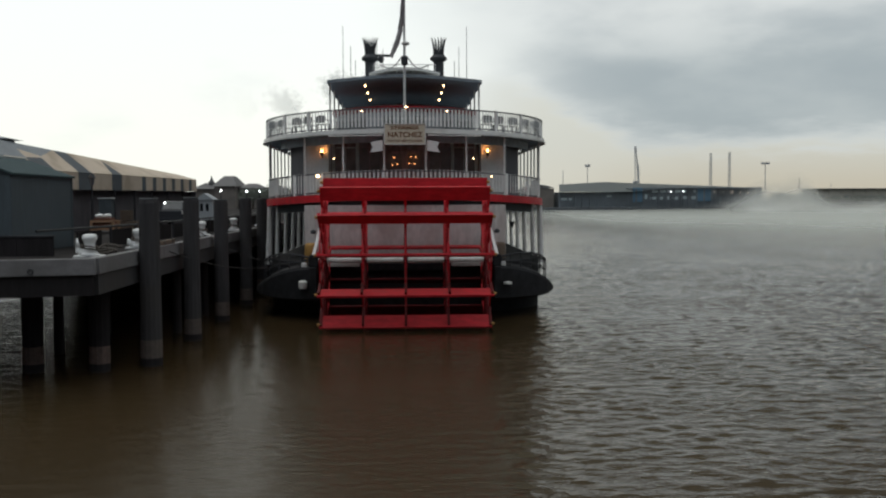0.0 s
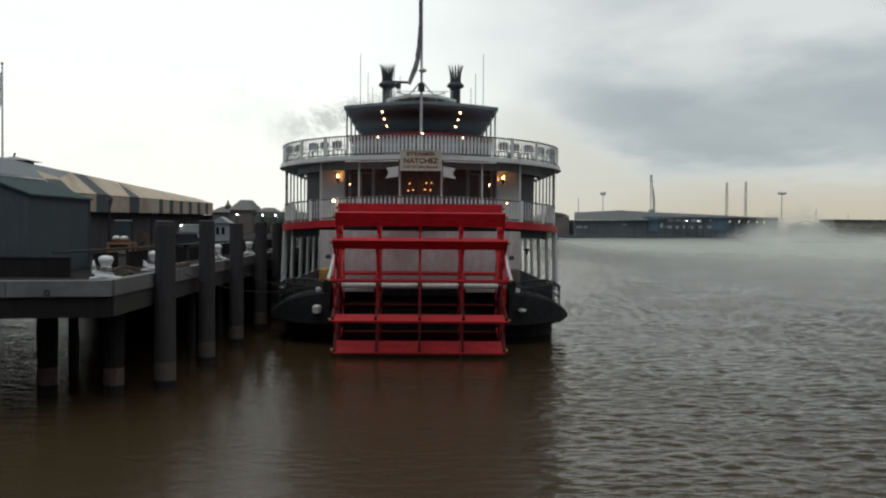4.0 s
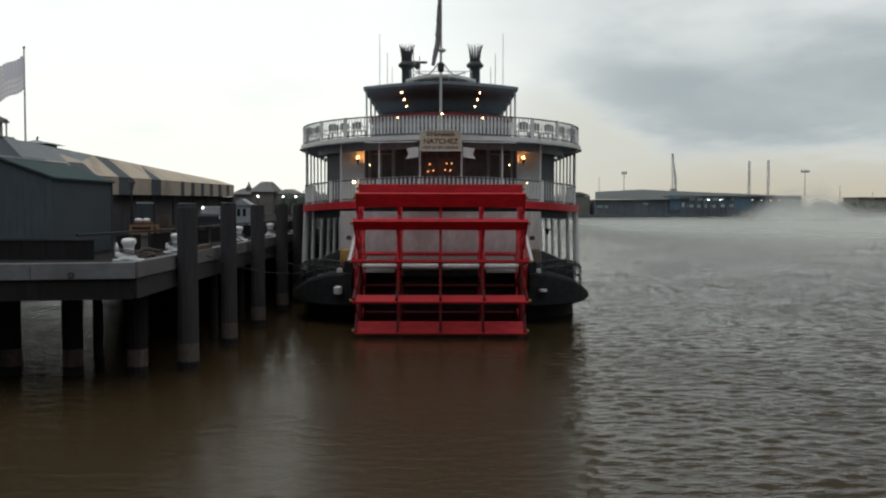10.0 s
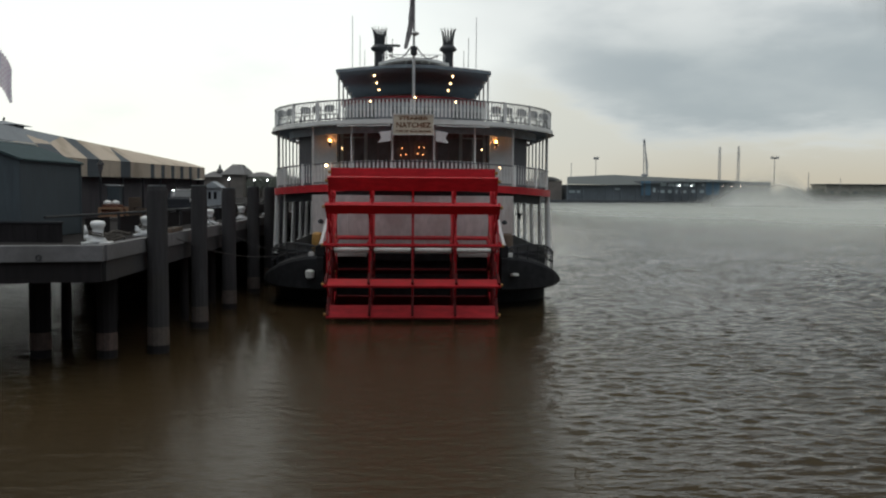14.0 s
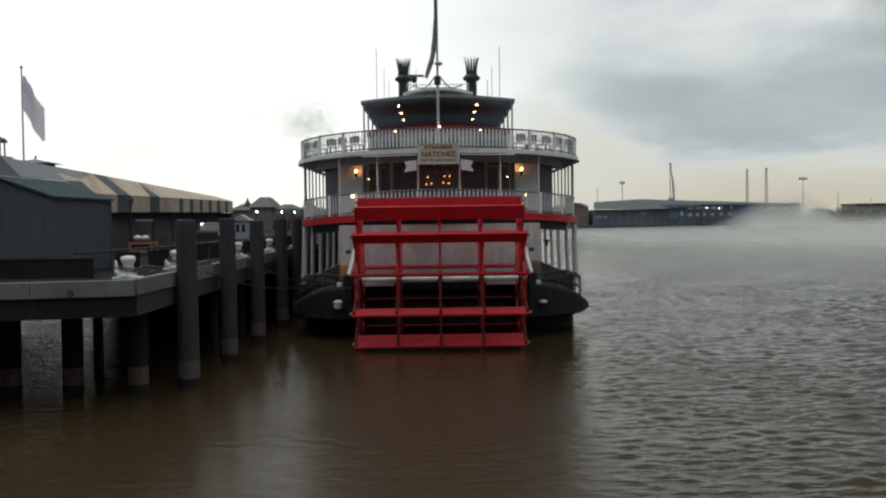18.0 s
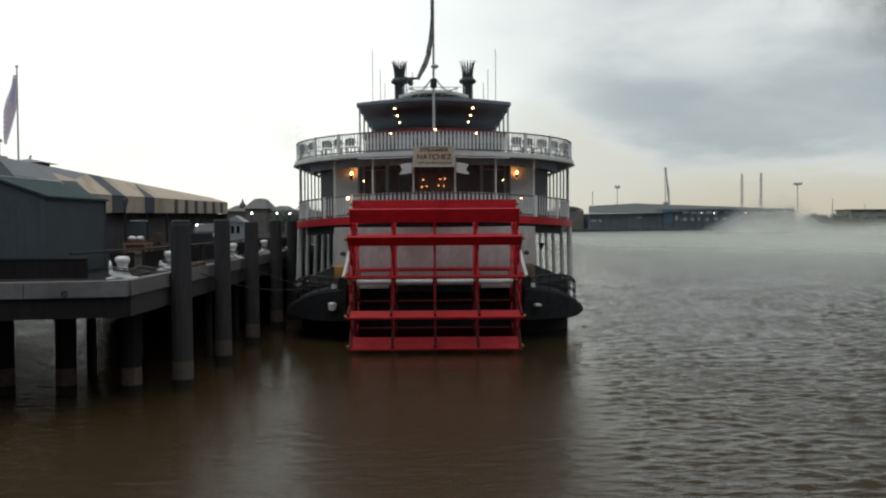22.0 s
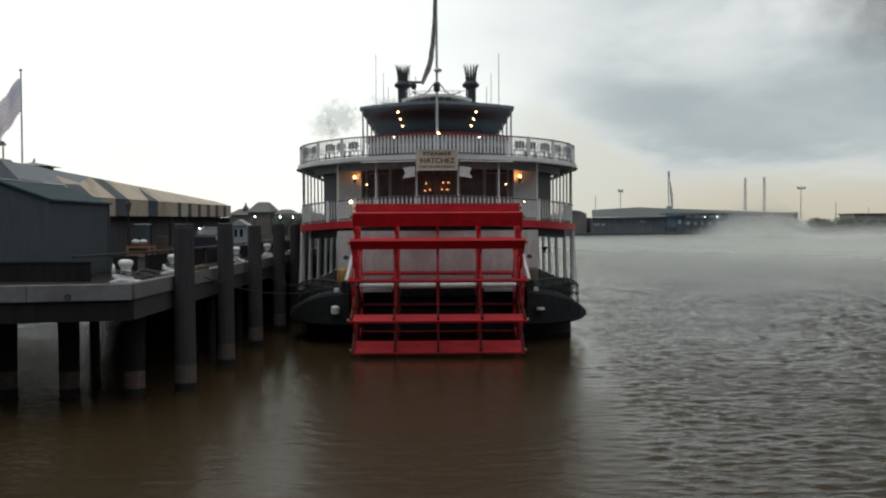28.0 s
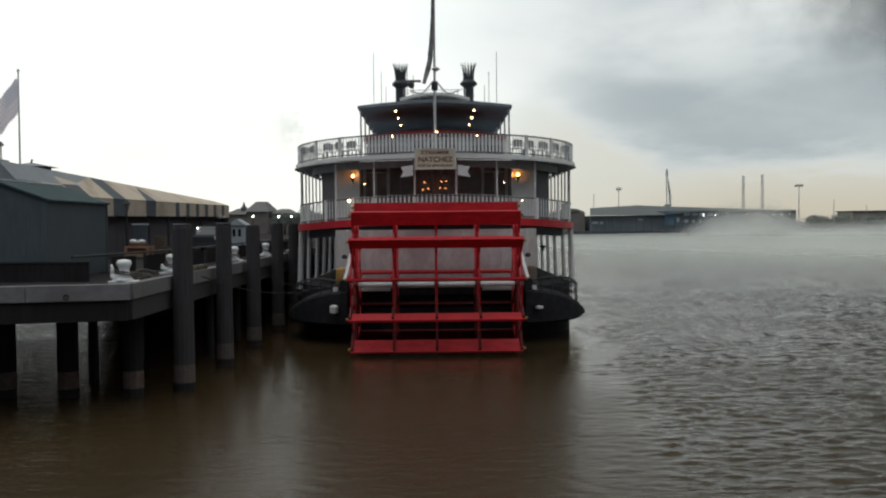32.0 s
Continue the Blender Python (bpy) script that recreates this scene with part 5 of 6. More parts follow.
def build_quay_clutter():
    # old gas-style lantern in front of the awning
    x, y = -17.2, 54.0
    l = thing("lantern_post", (x, y, DOCK), "dark four-sided lantern on an iron post", "lantern")
    part("post", rod(B(), (x, y, DOCK - 0.02), (x, y, 6.7), 0.06, 0.045), RAIL_DARK, l)
    part("lantern", lathe(B(), [(0.09, 0), (0.17, 0.42)], 4, (x, y, 6.7)), HALL, l)
    part("lantern_cap", lathe(B(), [(0.23, 0), (0.11, 0.17), (0.03, 0.28)], 4, (x, y, 7.12)), RAIL_DARK, l)
    # wooden hand cart with two white sacks
    fx, fy = -16.6, 54.0
    f = thing("hand_cart", (fx, fy, DOCK), "tan wooden hand cart with an orange-brown box on the wharf", "cart")
    part("box", box(B(), fx - 0.50, fx + 0.50, fy - 0.22, fy + 0.7, DOCK + 0.30, DOCK + 0.62, 0.01), CART_BOX, f, "orange-brown boarded box")
    for dx in (-0.66, 0.52):
        for dy in (-0.35, 0.72):
            part("corner_post", box(B(), fx + dx, fx + dx + 0.14, fy + dy, fy + dy + 0.10, DOCK + 0.12, DOCK + 0.72, 0.015), TAN_WOOD, f)
    for z0, z1 in ((0.18, 0.30), (0.60, 0.72)):
        for dy in (-0.33, 0.72):
            part("side_rail", box(B(), fx - 0.52, fx + 0.52, fy + dy, fy + dy + 0.08, DOCK + z0, DOCK + z1, 0.01), TAN_WOOD, f)
    part("top_board", box(B(), fx - 0.46, fx + 0.44, fy - 0.30, fy + 0.62, DOCK + 0.722, DOCK + 0.86, 0.03), CART_BOX, f, "dark brown top board")
    for dx in (-0.62, 0.46):
        for dy in (-0.1, 0.6):
            part("wheel", rod(B(), (fx + dx, fy + dy, DOCK + 0.13), (fx + dx + 0.10, fy + dy, DOCK + 0.13), 0.15, 0.15, 16), TYRE, f)
    for dx in (-0.24, 0.20):
        bm = lathe(B(), [(0.14, 0), (0.22, 0.05), (0.22, 0.15), (0.15, 0.21), (0.04, 0.235)], 12, (fx + dx, fy, DOCK + 0.86))
        solid("sack", bm, WHITE, "white bundled sack on the hand cart", "sack", kind="", smooth=True)
    # dark switch cabinet and a stack of crates before the hall
    cx, cy = -17.75, 58.0
    c = thing("switch_cabinet", (cx, cy, DOCK), "dark metal switch cabinet standing before the hall", "cabinet")
    part("body", box(B(), cx - 0.36, cx + 0.36, cy, cy + 0.6, DOCK + 0.08, DOCK + 1.9, 0.02), GREEN, c)
    part("plinth", box(B(), cx - 0.38, cx + 0.38, cy - 0.02, cy + 0.62, DOCK - 0.02, DOCK + 0.08), CONCRETE, c)
    part("hood", box(B(), cx - 0.42, cx + 0.42, cy - 0.06, cy + 0.66, DOCK + 1.9, DOCK + 1.98, 0.02), ROOF_GREY, c)
    for dx in (-0.33, 0.01):
        d = part("door", box(B(), cx + dx, cx + dx + 0.32, cy - 0.03, cy - 0.004, DOCK + 0.14, DOCK + 1.84, 0.01), GREEN, c)
        part("handle", box(B(), cx + dx + (0.24 if dx < 0 else 0.05), cx + dx + (0.27 if dx < 0 else 0.08), cy - 0.06, cy - 0.03, DOCK + 0.95, DOCK + 1.15), RAIL_DARK, d)
    for k, (dx, z0, w, h) in enumerate(((-0.28, -0.02, 0.62, 0.62), (0.38, -0.02, 0.60, 0.58), (0.02, 0.61, 0.64, 0.60))):
        qx, qy = -17.15 + dx, 60.0
        q = thing("wooden_crate", (qx, qy, DOCK + z0), "weathered brown wooden crate stacked by the hall", "crate", "crates by the hall")
        part("case", box(B(), qx - w / 2 + 0.02, qx + w / 2 - 0.02, qy + 0.02, qy + w, DOCK + z0, DOCK + z0 + h), CRATE, q)
        for i in range(4):
            part("slat", box(B(), qx - w / 2, qx + w / 2, qy - 0.012, qy + 0.018, DOCK + z0 + 0.02 + i * h / 4, DOCK + z0 - 0.015 + (i + 1) * h / 4), CRATE, q)
    # pickup truck beyond the piles
    build_truck()
    for px, py in ((-24.5, 130.0), (-22.4, 138.0), (-21.2, 142.0)):
        street_lamp(px, py, DOCK, 2.95, COOL)
    # white ticket kiosk
    kx, ky = -18.7, 91.0
    k = thing("ticket_kiosk", (kx, ky, DOCK), "small white gabled kiosk with dark windows on the quay", "kiosk")
    part("wall", box(B(), kx - 0.75, kx + 0.75, ky, ky + 2.0, DOCK - 0.01, DOCK + 1.85), KIOSK, k)
    bm = B()
    a = [[bm.verts.new(p) for p in ((kx - 0.95, y, DOCK + 1.84), (kx + 0.95, y, DOCK + 1.84), (kx, y, DOCK + 2.45))] for y in (ky - 0.15, ky + 2.15)]
    bm.faces.new(a[0])
    bm.faces.new(a[1][::-1])
    for i in range(3):
        bm.faces.new((a[0][i], a[1][i], a[1][(i + 1) % 3], a[0][(i + 1) % 3]))
    part("roof", bm, KIOSK, k)
    for dx in (-0.4, 0.12):
        part("window", box(B(), kx + dx, kx + dx + 0.28, ky - 0.03, ky - 0.005, DOCK + 0.8, DOCK + 1.5), GLASS_DARK, k)


def build_truck():
    x, y = -16.4, 68.0
    t = thing("pickup_truck", (x, y, DOCK), "dark pickup truck with a lit lamp on its cab", "truck")
    z = DOCK
    bm = B()
    box(bm, x - 0.95, x + 0.95, y, y + 5.0, z + 0.4, z + 1.1, 0.08)
    part("body", bm, CAR_DARK, t)
    bm = B()
    prof = [(0.92, 1.08, 1.2), (0.90, 1.30, 1.32), (0.84, 1.52, 1.55), (0.74, 1.68, 1.85), (0.60, 1.75, 2.2)]
    rings = [[bm.verts.new((x + sx * w, y + yy, z + h)) for sx, yy in ((-1, a), (1, a), (1, 3.6), (-1, 3.6))] for w, h, a in prof]
    for p, q in zip(rings, rings[1:]):
        for i in range(4):
            bm.faces.new((p[i], p[(i + 1) % 4], q[(i + 1) % 4], q[i]))
    bm.faces.new(rings[-1])
    part("cab", bm, CAR_DARK, t)
    bm = B()
    q = [(-0.80, 1.16, 1.20), (0.80, 1.16, 1.20), (0.66, 1.64, 1.68), (-0.66, 1.64, 1.68)]
    a = [bm.verts.new((x + u, y + v - 0.03, z + h)) for u, h, v in q]
    b = [bm.verts.new((x + u, y + v + 0.05, z + h)) for u, h, v in q]
    bm.faces.new(a)
    bm.faces.new(b[::-1])
    for i in range(4):
        bm.faces.new((a[i], b[i], b[(i + 1) % 4], a[(i + 1) % 4]))
    part("windscreen", bm, GLASS_GREY, t, "grey windscreen reflecting the sky")
    part("mirror", box(B(), x + 0.92, x + 1.16, y + 1.3, y + 1.4, z + 1.05, z + 1.28, 0.03), WHITE_DULL, t, "pale door mirror")
    for s in (-1, 1):
        part("pillar", pipe(B(), [(x + s * 0.93, y + 1.17, z + 1.08), (x + s * 0.90, y + 1.29, z + 1.32), (x + s * 0.83, y + 1.52, z + 1.54), (x + s * 0.72, y + 1.82, z + 1.70)], 0.045), WHITE_DULL if s > 0 else CAR_DARK, t)
        for yy in (0.9, 4.0):
            part("wheel", rod(B(), (x + s * 0.8, y + yy, z + 0.38), (x + s * 0.98, y + yy, z + 0.38), 0.38, 0.38, 16), TYRE, t)
    part("roof_edge", box(B(), x - 0.62, x + 0.72, y + 1.78, y + 1.86, z + 1.68, z + 1.74), WHITE_DULL, t)
    part("roof_lamp", lathe(B(), [(0.02, 0), (0.055, 0.025), (0.055, 0.075), (0.02, 0.10)], 10, (x - 0.66, y + 1.5, z + 1.60)), COOL, t)
    part("tail_light", box(B(), x + 0.86, x + 0.97, y - 0.03, y, z + 0.85, z + 1.1), WHITE, t)
    part("bumper", box(B(), x - 0.9, x + 0.9, y - 0.12, y, z + 0.42, z + 0.58, 0.03), CAR_DARK, t)


def house(x0, x1, y, z1, z2, roof, wall, label):
    h = thing("town_house", ((x0 + x1) / 2, y, DOCK), label, "house", "town houses")
    part("wall", box(B(), x0, x1, y, y + 14, DOCK - 0.05, z1), wall, h)
    xm = (x0 + x1) / 2
    bm = B()
    a = [bm.verts.new(p) for p in ((x0 - 0.5, y - 0.5, z1), (x1 + 0.5, y - 0.5, z1), (x1 + 0.5, y + 14.5, z1), (x0 - 0.5, y + 14.5, z1))]
    w = (x1 - x0) * 0.22
    b = [bm.verts.new(p) for p in ((xm - w, y + 5, z2), (xm + w, y + 5, z2), (xm + w, y + 9, z2), (xm - w, y + 9, z2))]
    for i in range(4):
        bm.faces.new((a[i], a[(i + 1) % 4], b[(i + 1) % 4], b[i]))
    bm.faces.new(b)
    bm.faces.new(a[::-1])
    part("roof", bm, roof, h)
    n = max(2, int((x1 - x0) / 3))
    for i in range(n):
        cx = x0 + (i + 0.5) * (x1 - x0) / n
        for zz in np.arange(DOCK + 3.5, z1 - 1.6, 3.2):
            w = part("window", box(B(), cx - 0.5, cx + 0.5, y - 0.05, y - 0.01, zz, zz + 1.5), GLASS_DARK, h)
    return h


def tree(x, y, z, h, r, seed, dense=2600):
    t = thing("tree", (x, y, z), "dark leafy tree with an uneven crown", "tree", "quay trees")
    g = random.Random(seed)
    bm = B()
    rod(bm, (x, y, z - 0.1), (x + 0.1, y, z + h * 0.5), 0.05 * h, 0.03 * h, 8)
    tips = []
    for i in range(9):
        a = g.uniform(0, 6.28)
        p0 = Vector((x + 0.1, y, z + h * g.uniform(0.3, 0.55)))
        p1 = p0 + Vector((math.cos(a) * r * g.uniform(0.4, 0.85), math.sin(a) * r * g.uniform(0.4, 0.85), h * g.uniform(0.1, 0.38)))
        rod(bm, p0, p1, 0.018 * h, 0.006 * h, 6)
        tips.append(p1)
    part("trunk", bm, BARK, t)
    bm = B()
    for i in range(dense):
        c = tips[g.randrange(9)] + Vector((g.gauss(0, r * 0.27), g.gauss(0, r * 0.27), g.gauss(0, h * 0.09)))
        s = r * g.uniform(0.05, 0.11)
        q = Euler((g.uniform(0, 6), g.uniform(0, 6), g.uniform(0, 6))).to_matrix()
        vs = [bm.verts.new(c + q @ Vector(p) * s) for p in ((-1, -0.5, 0), (0, -0.2, 0.25), (1, 0.2, 0), (0.1, 0.8, -0.2))]
        bm.faces.new(vs)
    part("crown", bm, FAR_LEAF, t)


def build_town():
    house(-41.0, -36.6, 210, 8.9, 11.2, SLATE, BRICK, "far brown brick building with a hipped slate roof")
    house(-36.2, -32.4, 214, 8.5, 9.6, SLATE, BRICK, "far low building with a shallow roof")
    house(-46.5, -41.4, 216, 8.4, 9.8, SLATE, BRICK, "far brick house with a dark hipped roof")
    house(-31.8, -26, 225, 7.6, 8.6, SLATE, BRICK, "far low brick warehouse with a slate roof")
    sp = thing("roof_spire", (-43.3, 214, 9.3), "small dark pointed roof lantern", "spire")
    part("spire", lathe(B(), [(0.7, 0), (0.7, 0.6), (0.35, 1.0), (0.05, 1.9)], 8, (-43.3, 219, 9.4)), SLATE, sp)
    tree(-47.5, 190, DOCK, 5.6, 3.2, 3)
    tree(-30.6, 196, DOCK, 4.6, 2.4, 6)
    tree(-27.6, 198, DOCK, 4.9, 2.3, 12)
    tree(-24.6, 190, DOCK, 4.6, 2.2, 14)
    # church steeple beyond the wharf
    bx, by = -98.3, 215.0
    s = thing("church_belfry", (bx, by, DOCK), "far pale church belfry with columns and a small dome", "belfry")
    part("tower", box(B(), bx - 2.6, bx + 2.6, by - 2.6, by + 2.6, DOCK - 0.05, 20.6), CONCRETE, s)
    for dx in (-1.5, 0.6):
        part("louvre", box(B(), bx + dx, bx + dx + 0.9, by - 2.66, by - 2.61, 17.4, 19.6), SLATE, s)
    part("cornice", box(B(), bx - 2.9, bx + 2.9, by - 2.9, by + 2.9, 20.6, 21.0, 0.05), CONCRETE, s)
    for dx in (-1.6, -0.55, 0.55, 1.6):
        for dy in (-1.6, 1.6):
            part("column", rod(B(), (bx + dx, by + dy, 21.0), (bx + dx, by + dy, 24.1), 0.2), CONCRETE, s)
    part("entablature", box(B(), bx - 2.1, bx + 2.1, by - 2.1, by + 2.1, 24.1, 24.7, 0.05), CONCRETE, s)
    part("cap", lathe(B(), [(2.9, 0), (1.2, 0.7), (0.12, 1.2)], 4, (bx, by, 24.7)), SLATE, s)


build_wharf()
build_wharf_things()
build_shed()
build_market()
build_quay_clutter()
build_town()


# ---- far bank ----
def lattice(name, x, y, z0, h, w, label, cat="pylon"):
    t = thing(name, (x, y, z0), label, cat)
    bm = B()
    for sx in (-1, 1):
        for sy in (-1, 1):
            bar(bm, (x + sx * w, y + sy * w, z0 - 0.1), (x + sx * w * 0.6, y + sy * w * 0.6, z0 + h), 0.16, 0.16)
    part("leg_frame", bm, STEEL, t)
    bm = B()
    n = max(4, int(h / (2.2 * w)))
    for k in range(n):
        za, zb = z0 + h * k / n, z0 + h * (k + 1) / n
        s = -1 if k % 2 else 1
        bar(bm, (x - s * w * 0.9, y - w, za), (x + s * w * 0.85, y - w, zb), 0.14, 0.14)
        bar(bm, (x - w * 0.9, y - w, za), (x + w * 0.9, y - w, za), 0.13, 0.13)
    part("bracing", bm, STEEL, t)
    return t


def build_far_bank():
    Y = 405.0
    # stations and heights, in metres on the quay's front line, are placed to fit the camera's view; things further back
    # scale out along the line of sight
    at_bank = lambda u, y=Y: u * y / Y
    up = lambda h, y=Y: EYE + (h - EYE) * y / Y
    solid("far_bank", slab(B(), [(at_bank(53.0), Y), (at_bank(155.9), Y + 20), (at_bank(245.7), Y + 290), (2600, Y + 600), (2600, 2400), (-250, 2400), (-250, Y + 100)], -1, 2.2), FAR_DARK, "dark far river bank with a quay wall", "river bank")
    # long quay shed
    s = thing("quay_shed", (at_bank(103.8), Y + 10, 2.2), "long blue-grey quay shed with a shallow grey roof", "warehouse")
    F = Y + 6
    x0, x1 = at_bank(64.6, F), at_bank(151.1, F)
    part("wall", box(B(), x0, at_bank(95.5, F), F, F + 60, 2.1, up(8.72)), FAR_WALL, s)
    part("wall", box(B(), at_bank(95.5, F) + 0.1, x1, F, F + 60, 2.1, up(10.53)), FAR_WALL, s)
    bm = B()
    K = F + 42
    prof = [(64.6, 8.84, 11.91), (80.2, 8.72, 12.74), (84.4, 8.69, 12.94), (95.5, 8.84, 12.39), (110.9, 10.14, 11.80), (127.5, 10.02, 11.20), (151.1, 9.61, 10.08)]
    v0 = [bm.verts.new((at_bank(p, F - 2), F - 2, up(a, F))) for p, a, b in prof]
    v1 = [bm.verts.new((at_bank(p, K), K, up(b, K))) for p, a, b in prof]
    v2 = [bm.verts.new((at_bank(p, K + 24), K + 24, up(9.01, K))) for p, a, b in prof]
    for a, b in ((v0, v1), (v1, v2)):
        for i in range(len(prof) - 1):
            bm.faces.new((a[i], a[i + 1], b[i + 1], b[i]))
    part("roof", bm, FAR_ROOF, s)
    for p0, p1, q0, q1 in ((65.3, 70.0, 5.28, 6.23), (84.2, 86.8, 6.56, 7.27), (100.5, 101.9, 5.73, 7.62), (103.1, 105.7, 5.47, 6.65), (107.4, 108.6, 5.44, 6.62), (110.0, 111.2, 5.42, 6.84), (112.8, 114.9, 5.40, 6.58), (116.6, 118.7, 5.61, 6.79), (120.8, 122.5, 5.58, 6.76), (124.4, 125.8, 5.79, 6.73)):
        part("bay_door", box(B(), at_bank(p0, F), at_bank(p1, F), F - 0.4, F - 0.02, up(q0, F), up(q1, F)), FAR_PALE, s)
    for p0, p1 in ((103.3, 118.5), (121.6, 129.8)):
        part("strip_window", box(B(), at_bank(p0, F), at_bank(p1, F), F - 0.5, F - 0.05, up(8.36, F), up(9.54, F)), FAR_PALE, s)
    for k in range(26):
        p = 65.0 + k * 3.216
        part("wall_pier", box(B(), at_bank(p, F) - 0.35, at_bank(p, F) + 0.35, F - 0.7, F - 0.03, 2.1, up(8.25 if p < 95.5 else 9.82, F)), FAR_WALL, s)
    part("blue_bay", box(B(), at_bank(95.8, F), at_bank(99.8, F), F - 0.6, F - 0.06, up(4.34), up(10.49)), FAR_BLUE, s, "blue painted bay")
    part("blue_bay", box(B(), at_bank(123.0, F), at_bank(129.4, F), F - 0.6, F - 0.06, up(4.60), up(10.04)), FAR_BLUE, s, "blue painted bay")
    q = thing("quay_apron", (at_bank(92.0), Y - 2, 0), "dark piled quay apron above the water", "quay")
    part("apron_deck", box(B(), at_bank(54.2), at_bank(127.5), Y - 6, Y, 1.5, 2.3), FAR_DARK, q)
    for k in range(40):
        x = at_bank(54.6) + k * (at_bank(127.5) - at_bank(54.6)) / 40
        part("apron_post", rod(B(), (x, Y - 5.5, -1), (x, Y - 5.5, 1.5), 0.4, n=6), FAR_DARK, q)
    b = thing("brick_hall", (at_bank(60.1), Y + 5, 2.2), "dark old hall with a rounded roof beside the quay shed", "warehouse")
    part("wall", box(B(), at_bank(53.0), at_bank(64.3) - 0.5, Y + 9, Y + 50, 2.1, up(10.29)), BRICK, b)
    pts = [(at_bank(53.0 + 11.35 * i / 10), up(10.52 + 1.42 * math.sin(math.pi * i / 10))) for i in range(11)]
    bm = B()
    va = [[bm.verts.new((x - 0.5, y, z)) for x, z in pts] for y in (Y + 8.5, Y + 50)]
    for i in range(10):
        bm.faces.new((va[0][i], va[0][i + 1], va[1][i + 1], va[1][i]))
    bm.faces.new(va[0])
    part("roof", bm, SLATE, b)
    for p, q in ((112.1, 8.72), (117.1, 8.68), (130.5, 8.58), (134.3, 8.55), (138.1, 8.52), (141.7, 8.49), (145.0, 8.47), (148.3, 8.44)):
        x, z = at_bank(p, Y + 3), up(q, Y + 3)
        l = thing("quay_light", (x, Y + 3, 2.2), "lit lamp on the far quay", "lamp", "far quay lights")
        part("post", rod(B(), (x, Y + 3, 2.1), (x, Y + 3, z - 0.3), 0.14), FAR_DARK, l)
        part("globe", lathe(B(), [(0.06, -0.16), (0.2, -0.08), (0.2, 0.09), (0.06, 0.18)], 8, (x, Y + 3, z)), COOL if p < 127.5 else AMBER_DIM, l)
    # cranes and masts
    cx, cy = at_bank(97.0, 475), 475
    t = lattice("quay_crane", cx, cy, 2.2, up(12.85, cy) - 2.2, 1.1, "grey lattice quay crane with a raised jib", cat="crane")
    part("cab", box(B(), cx - 1.2, cx + 1.2, cy - 1.2, cy + 1.2, up(11.90, cy), up(13.32, cy)), STEEL, t)
    top = Vector((at_bank(96.4, cy), cy - 2, up(27.75, cy)))
    for s in (-1, 1):
        part("jib_rail", bar(B(), (cx + s * 0.75, cy - 2, up(12.85, cy)), top + Vector((s * 0.3, 0, 0)), 0.32, 0.32), STEEL, t)
        part("stay", bar(B(), top + Vector((0, s * 0.2, 0)), (cx + 1.5 + s * 0.35, cy - 1, up(15.68, cy)), 0.18, 0.18), STEEL, t)
    for k in range(9):
        a = Vector((cx - 0.75, cy - 2, up(12.85, cy))).lerp(top, k / 9)
        b2 = Vector((cx + 0.75, cy - 2, up(12.85, cy))).lerp(top, (k + 1) / 9)
        part("jib_brace", bar(B(), a, b2, 0.18, 0.18), STEEL, t)
    part("back_mast", bar(B(), (cx + 1.8, cy, up(12.37, cy)), (cx + 0.85, cy, up(21.59, cy)), 0.4, 0.4), STEEL, t)
    for p, top, y in ((128.9, 24.91, 530), (136.9, 25.32, 530)):
        lattice("lattice_tower", at_bank(p, y), y, 2.2, up(top, y) - 2.2, 0.62, "grey lattice transmission tower")
    for p, top, y, arm in ((76.6, 19.86, 465, 2.4), (152.3, 20.71, 500, 4.2)):
        m = thing("light_mast", (at_bank(p, y), y, 2.2), "tall grey light mast with a crossbar of lamps", "mast")
        h = up(top, y)
        part("shaft", rod(B(), (at_bank(p, y), y, 2.1), (at_bank(p, y), y, h), 0.34 if arm > 3 else 0.17, 0.17), STEEL, m)
        part("crossbar", box(B(), at_bank(p, y) - arm * 0.5, at_bank(p, y) + arm * 0.5, y - 0.4, y + 0.4, h - 0.7, h + 0.15), STEEL, m)
        for k in range(4):
            part("floodlight", box(B(), at_bank(p, y) - arm * 0.45 + k * arm * 0.3 - 0.2, at_bank(p, y) - arm * 0.45 + k * arm * 0.3 + 0.2, y - 0.6, y - 0.4, h - 0.5, h + 0.7), STEEL, m)
    for p, top, y in ((66.2, 17.81, 465), (167.0, 14.69, 630), (180.7, 12.22, 630)):
        m = thing("thin_mast", (at_bank(p, y), y, 2.2), "thin grey mast on the far bank", "mast")
        part("shaft", rod(B(), (at_bank(p, y), y, 1.6), (at_bank(p, y), y, up(top, y)), 0.5 if p == 167.0 else 0.16, 0.15), STEEL, m)
    # low wooded bank up river
    g = random.Random(5)
    for k in range(22):
        y = 640 + g.uniform(-15, 15)
        p = 157.0 + k * 2.84 + g.uniform(-0.95, 0.95)
        tree_far(at_bank(p, y), y, g.uniform(4.5, 6.5) if p < 174.8 else g.uniform(2.5, 5.0), g)
    y = 655.0
    w = thing("far_warehouse", (at_bank(189.0, y), y, 2.2), "long pale cream warehouse with a grey roof on the far bank", "warehouse")
    for k in range(9):
        part("wall_bay", box(B(), at_bank(174.8 + 5.20 * k, y), at_bank(179.8 + 5.20 * k, y), y, y + 25, 2.0, 11.6), FAR_CREAM, w)
        part("bay_door", box(B(), at_bank(176.4 + 5.20 * k, y), at_bank(177.8 + 5.20 * k, y), y - 0.4, y - 0.02, 2.2, 7.5), FAR_WALL, w)
    part("roof", box(B(), at_bank(174.3, y), at_bank(222.1, y), y - 1.2, y + 26, 11.62, 12.3, 0.2), FAR_ROOF, w)


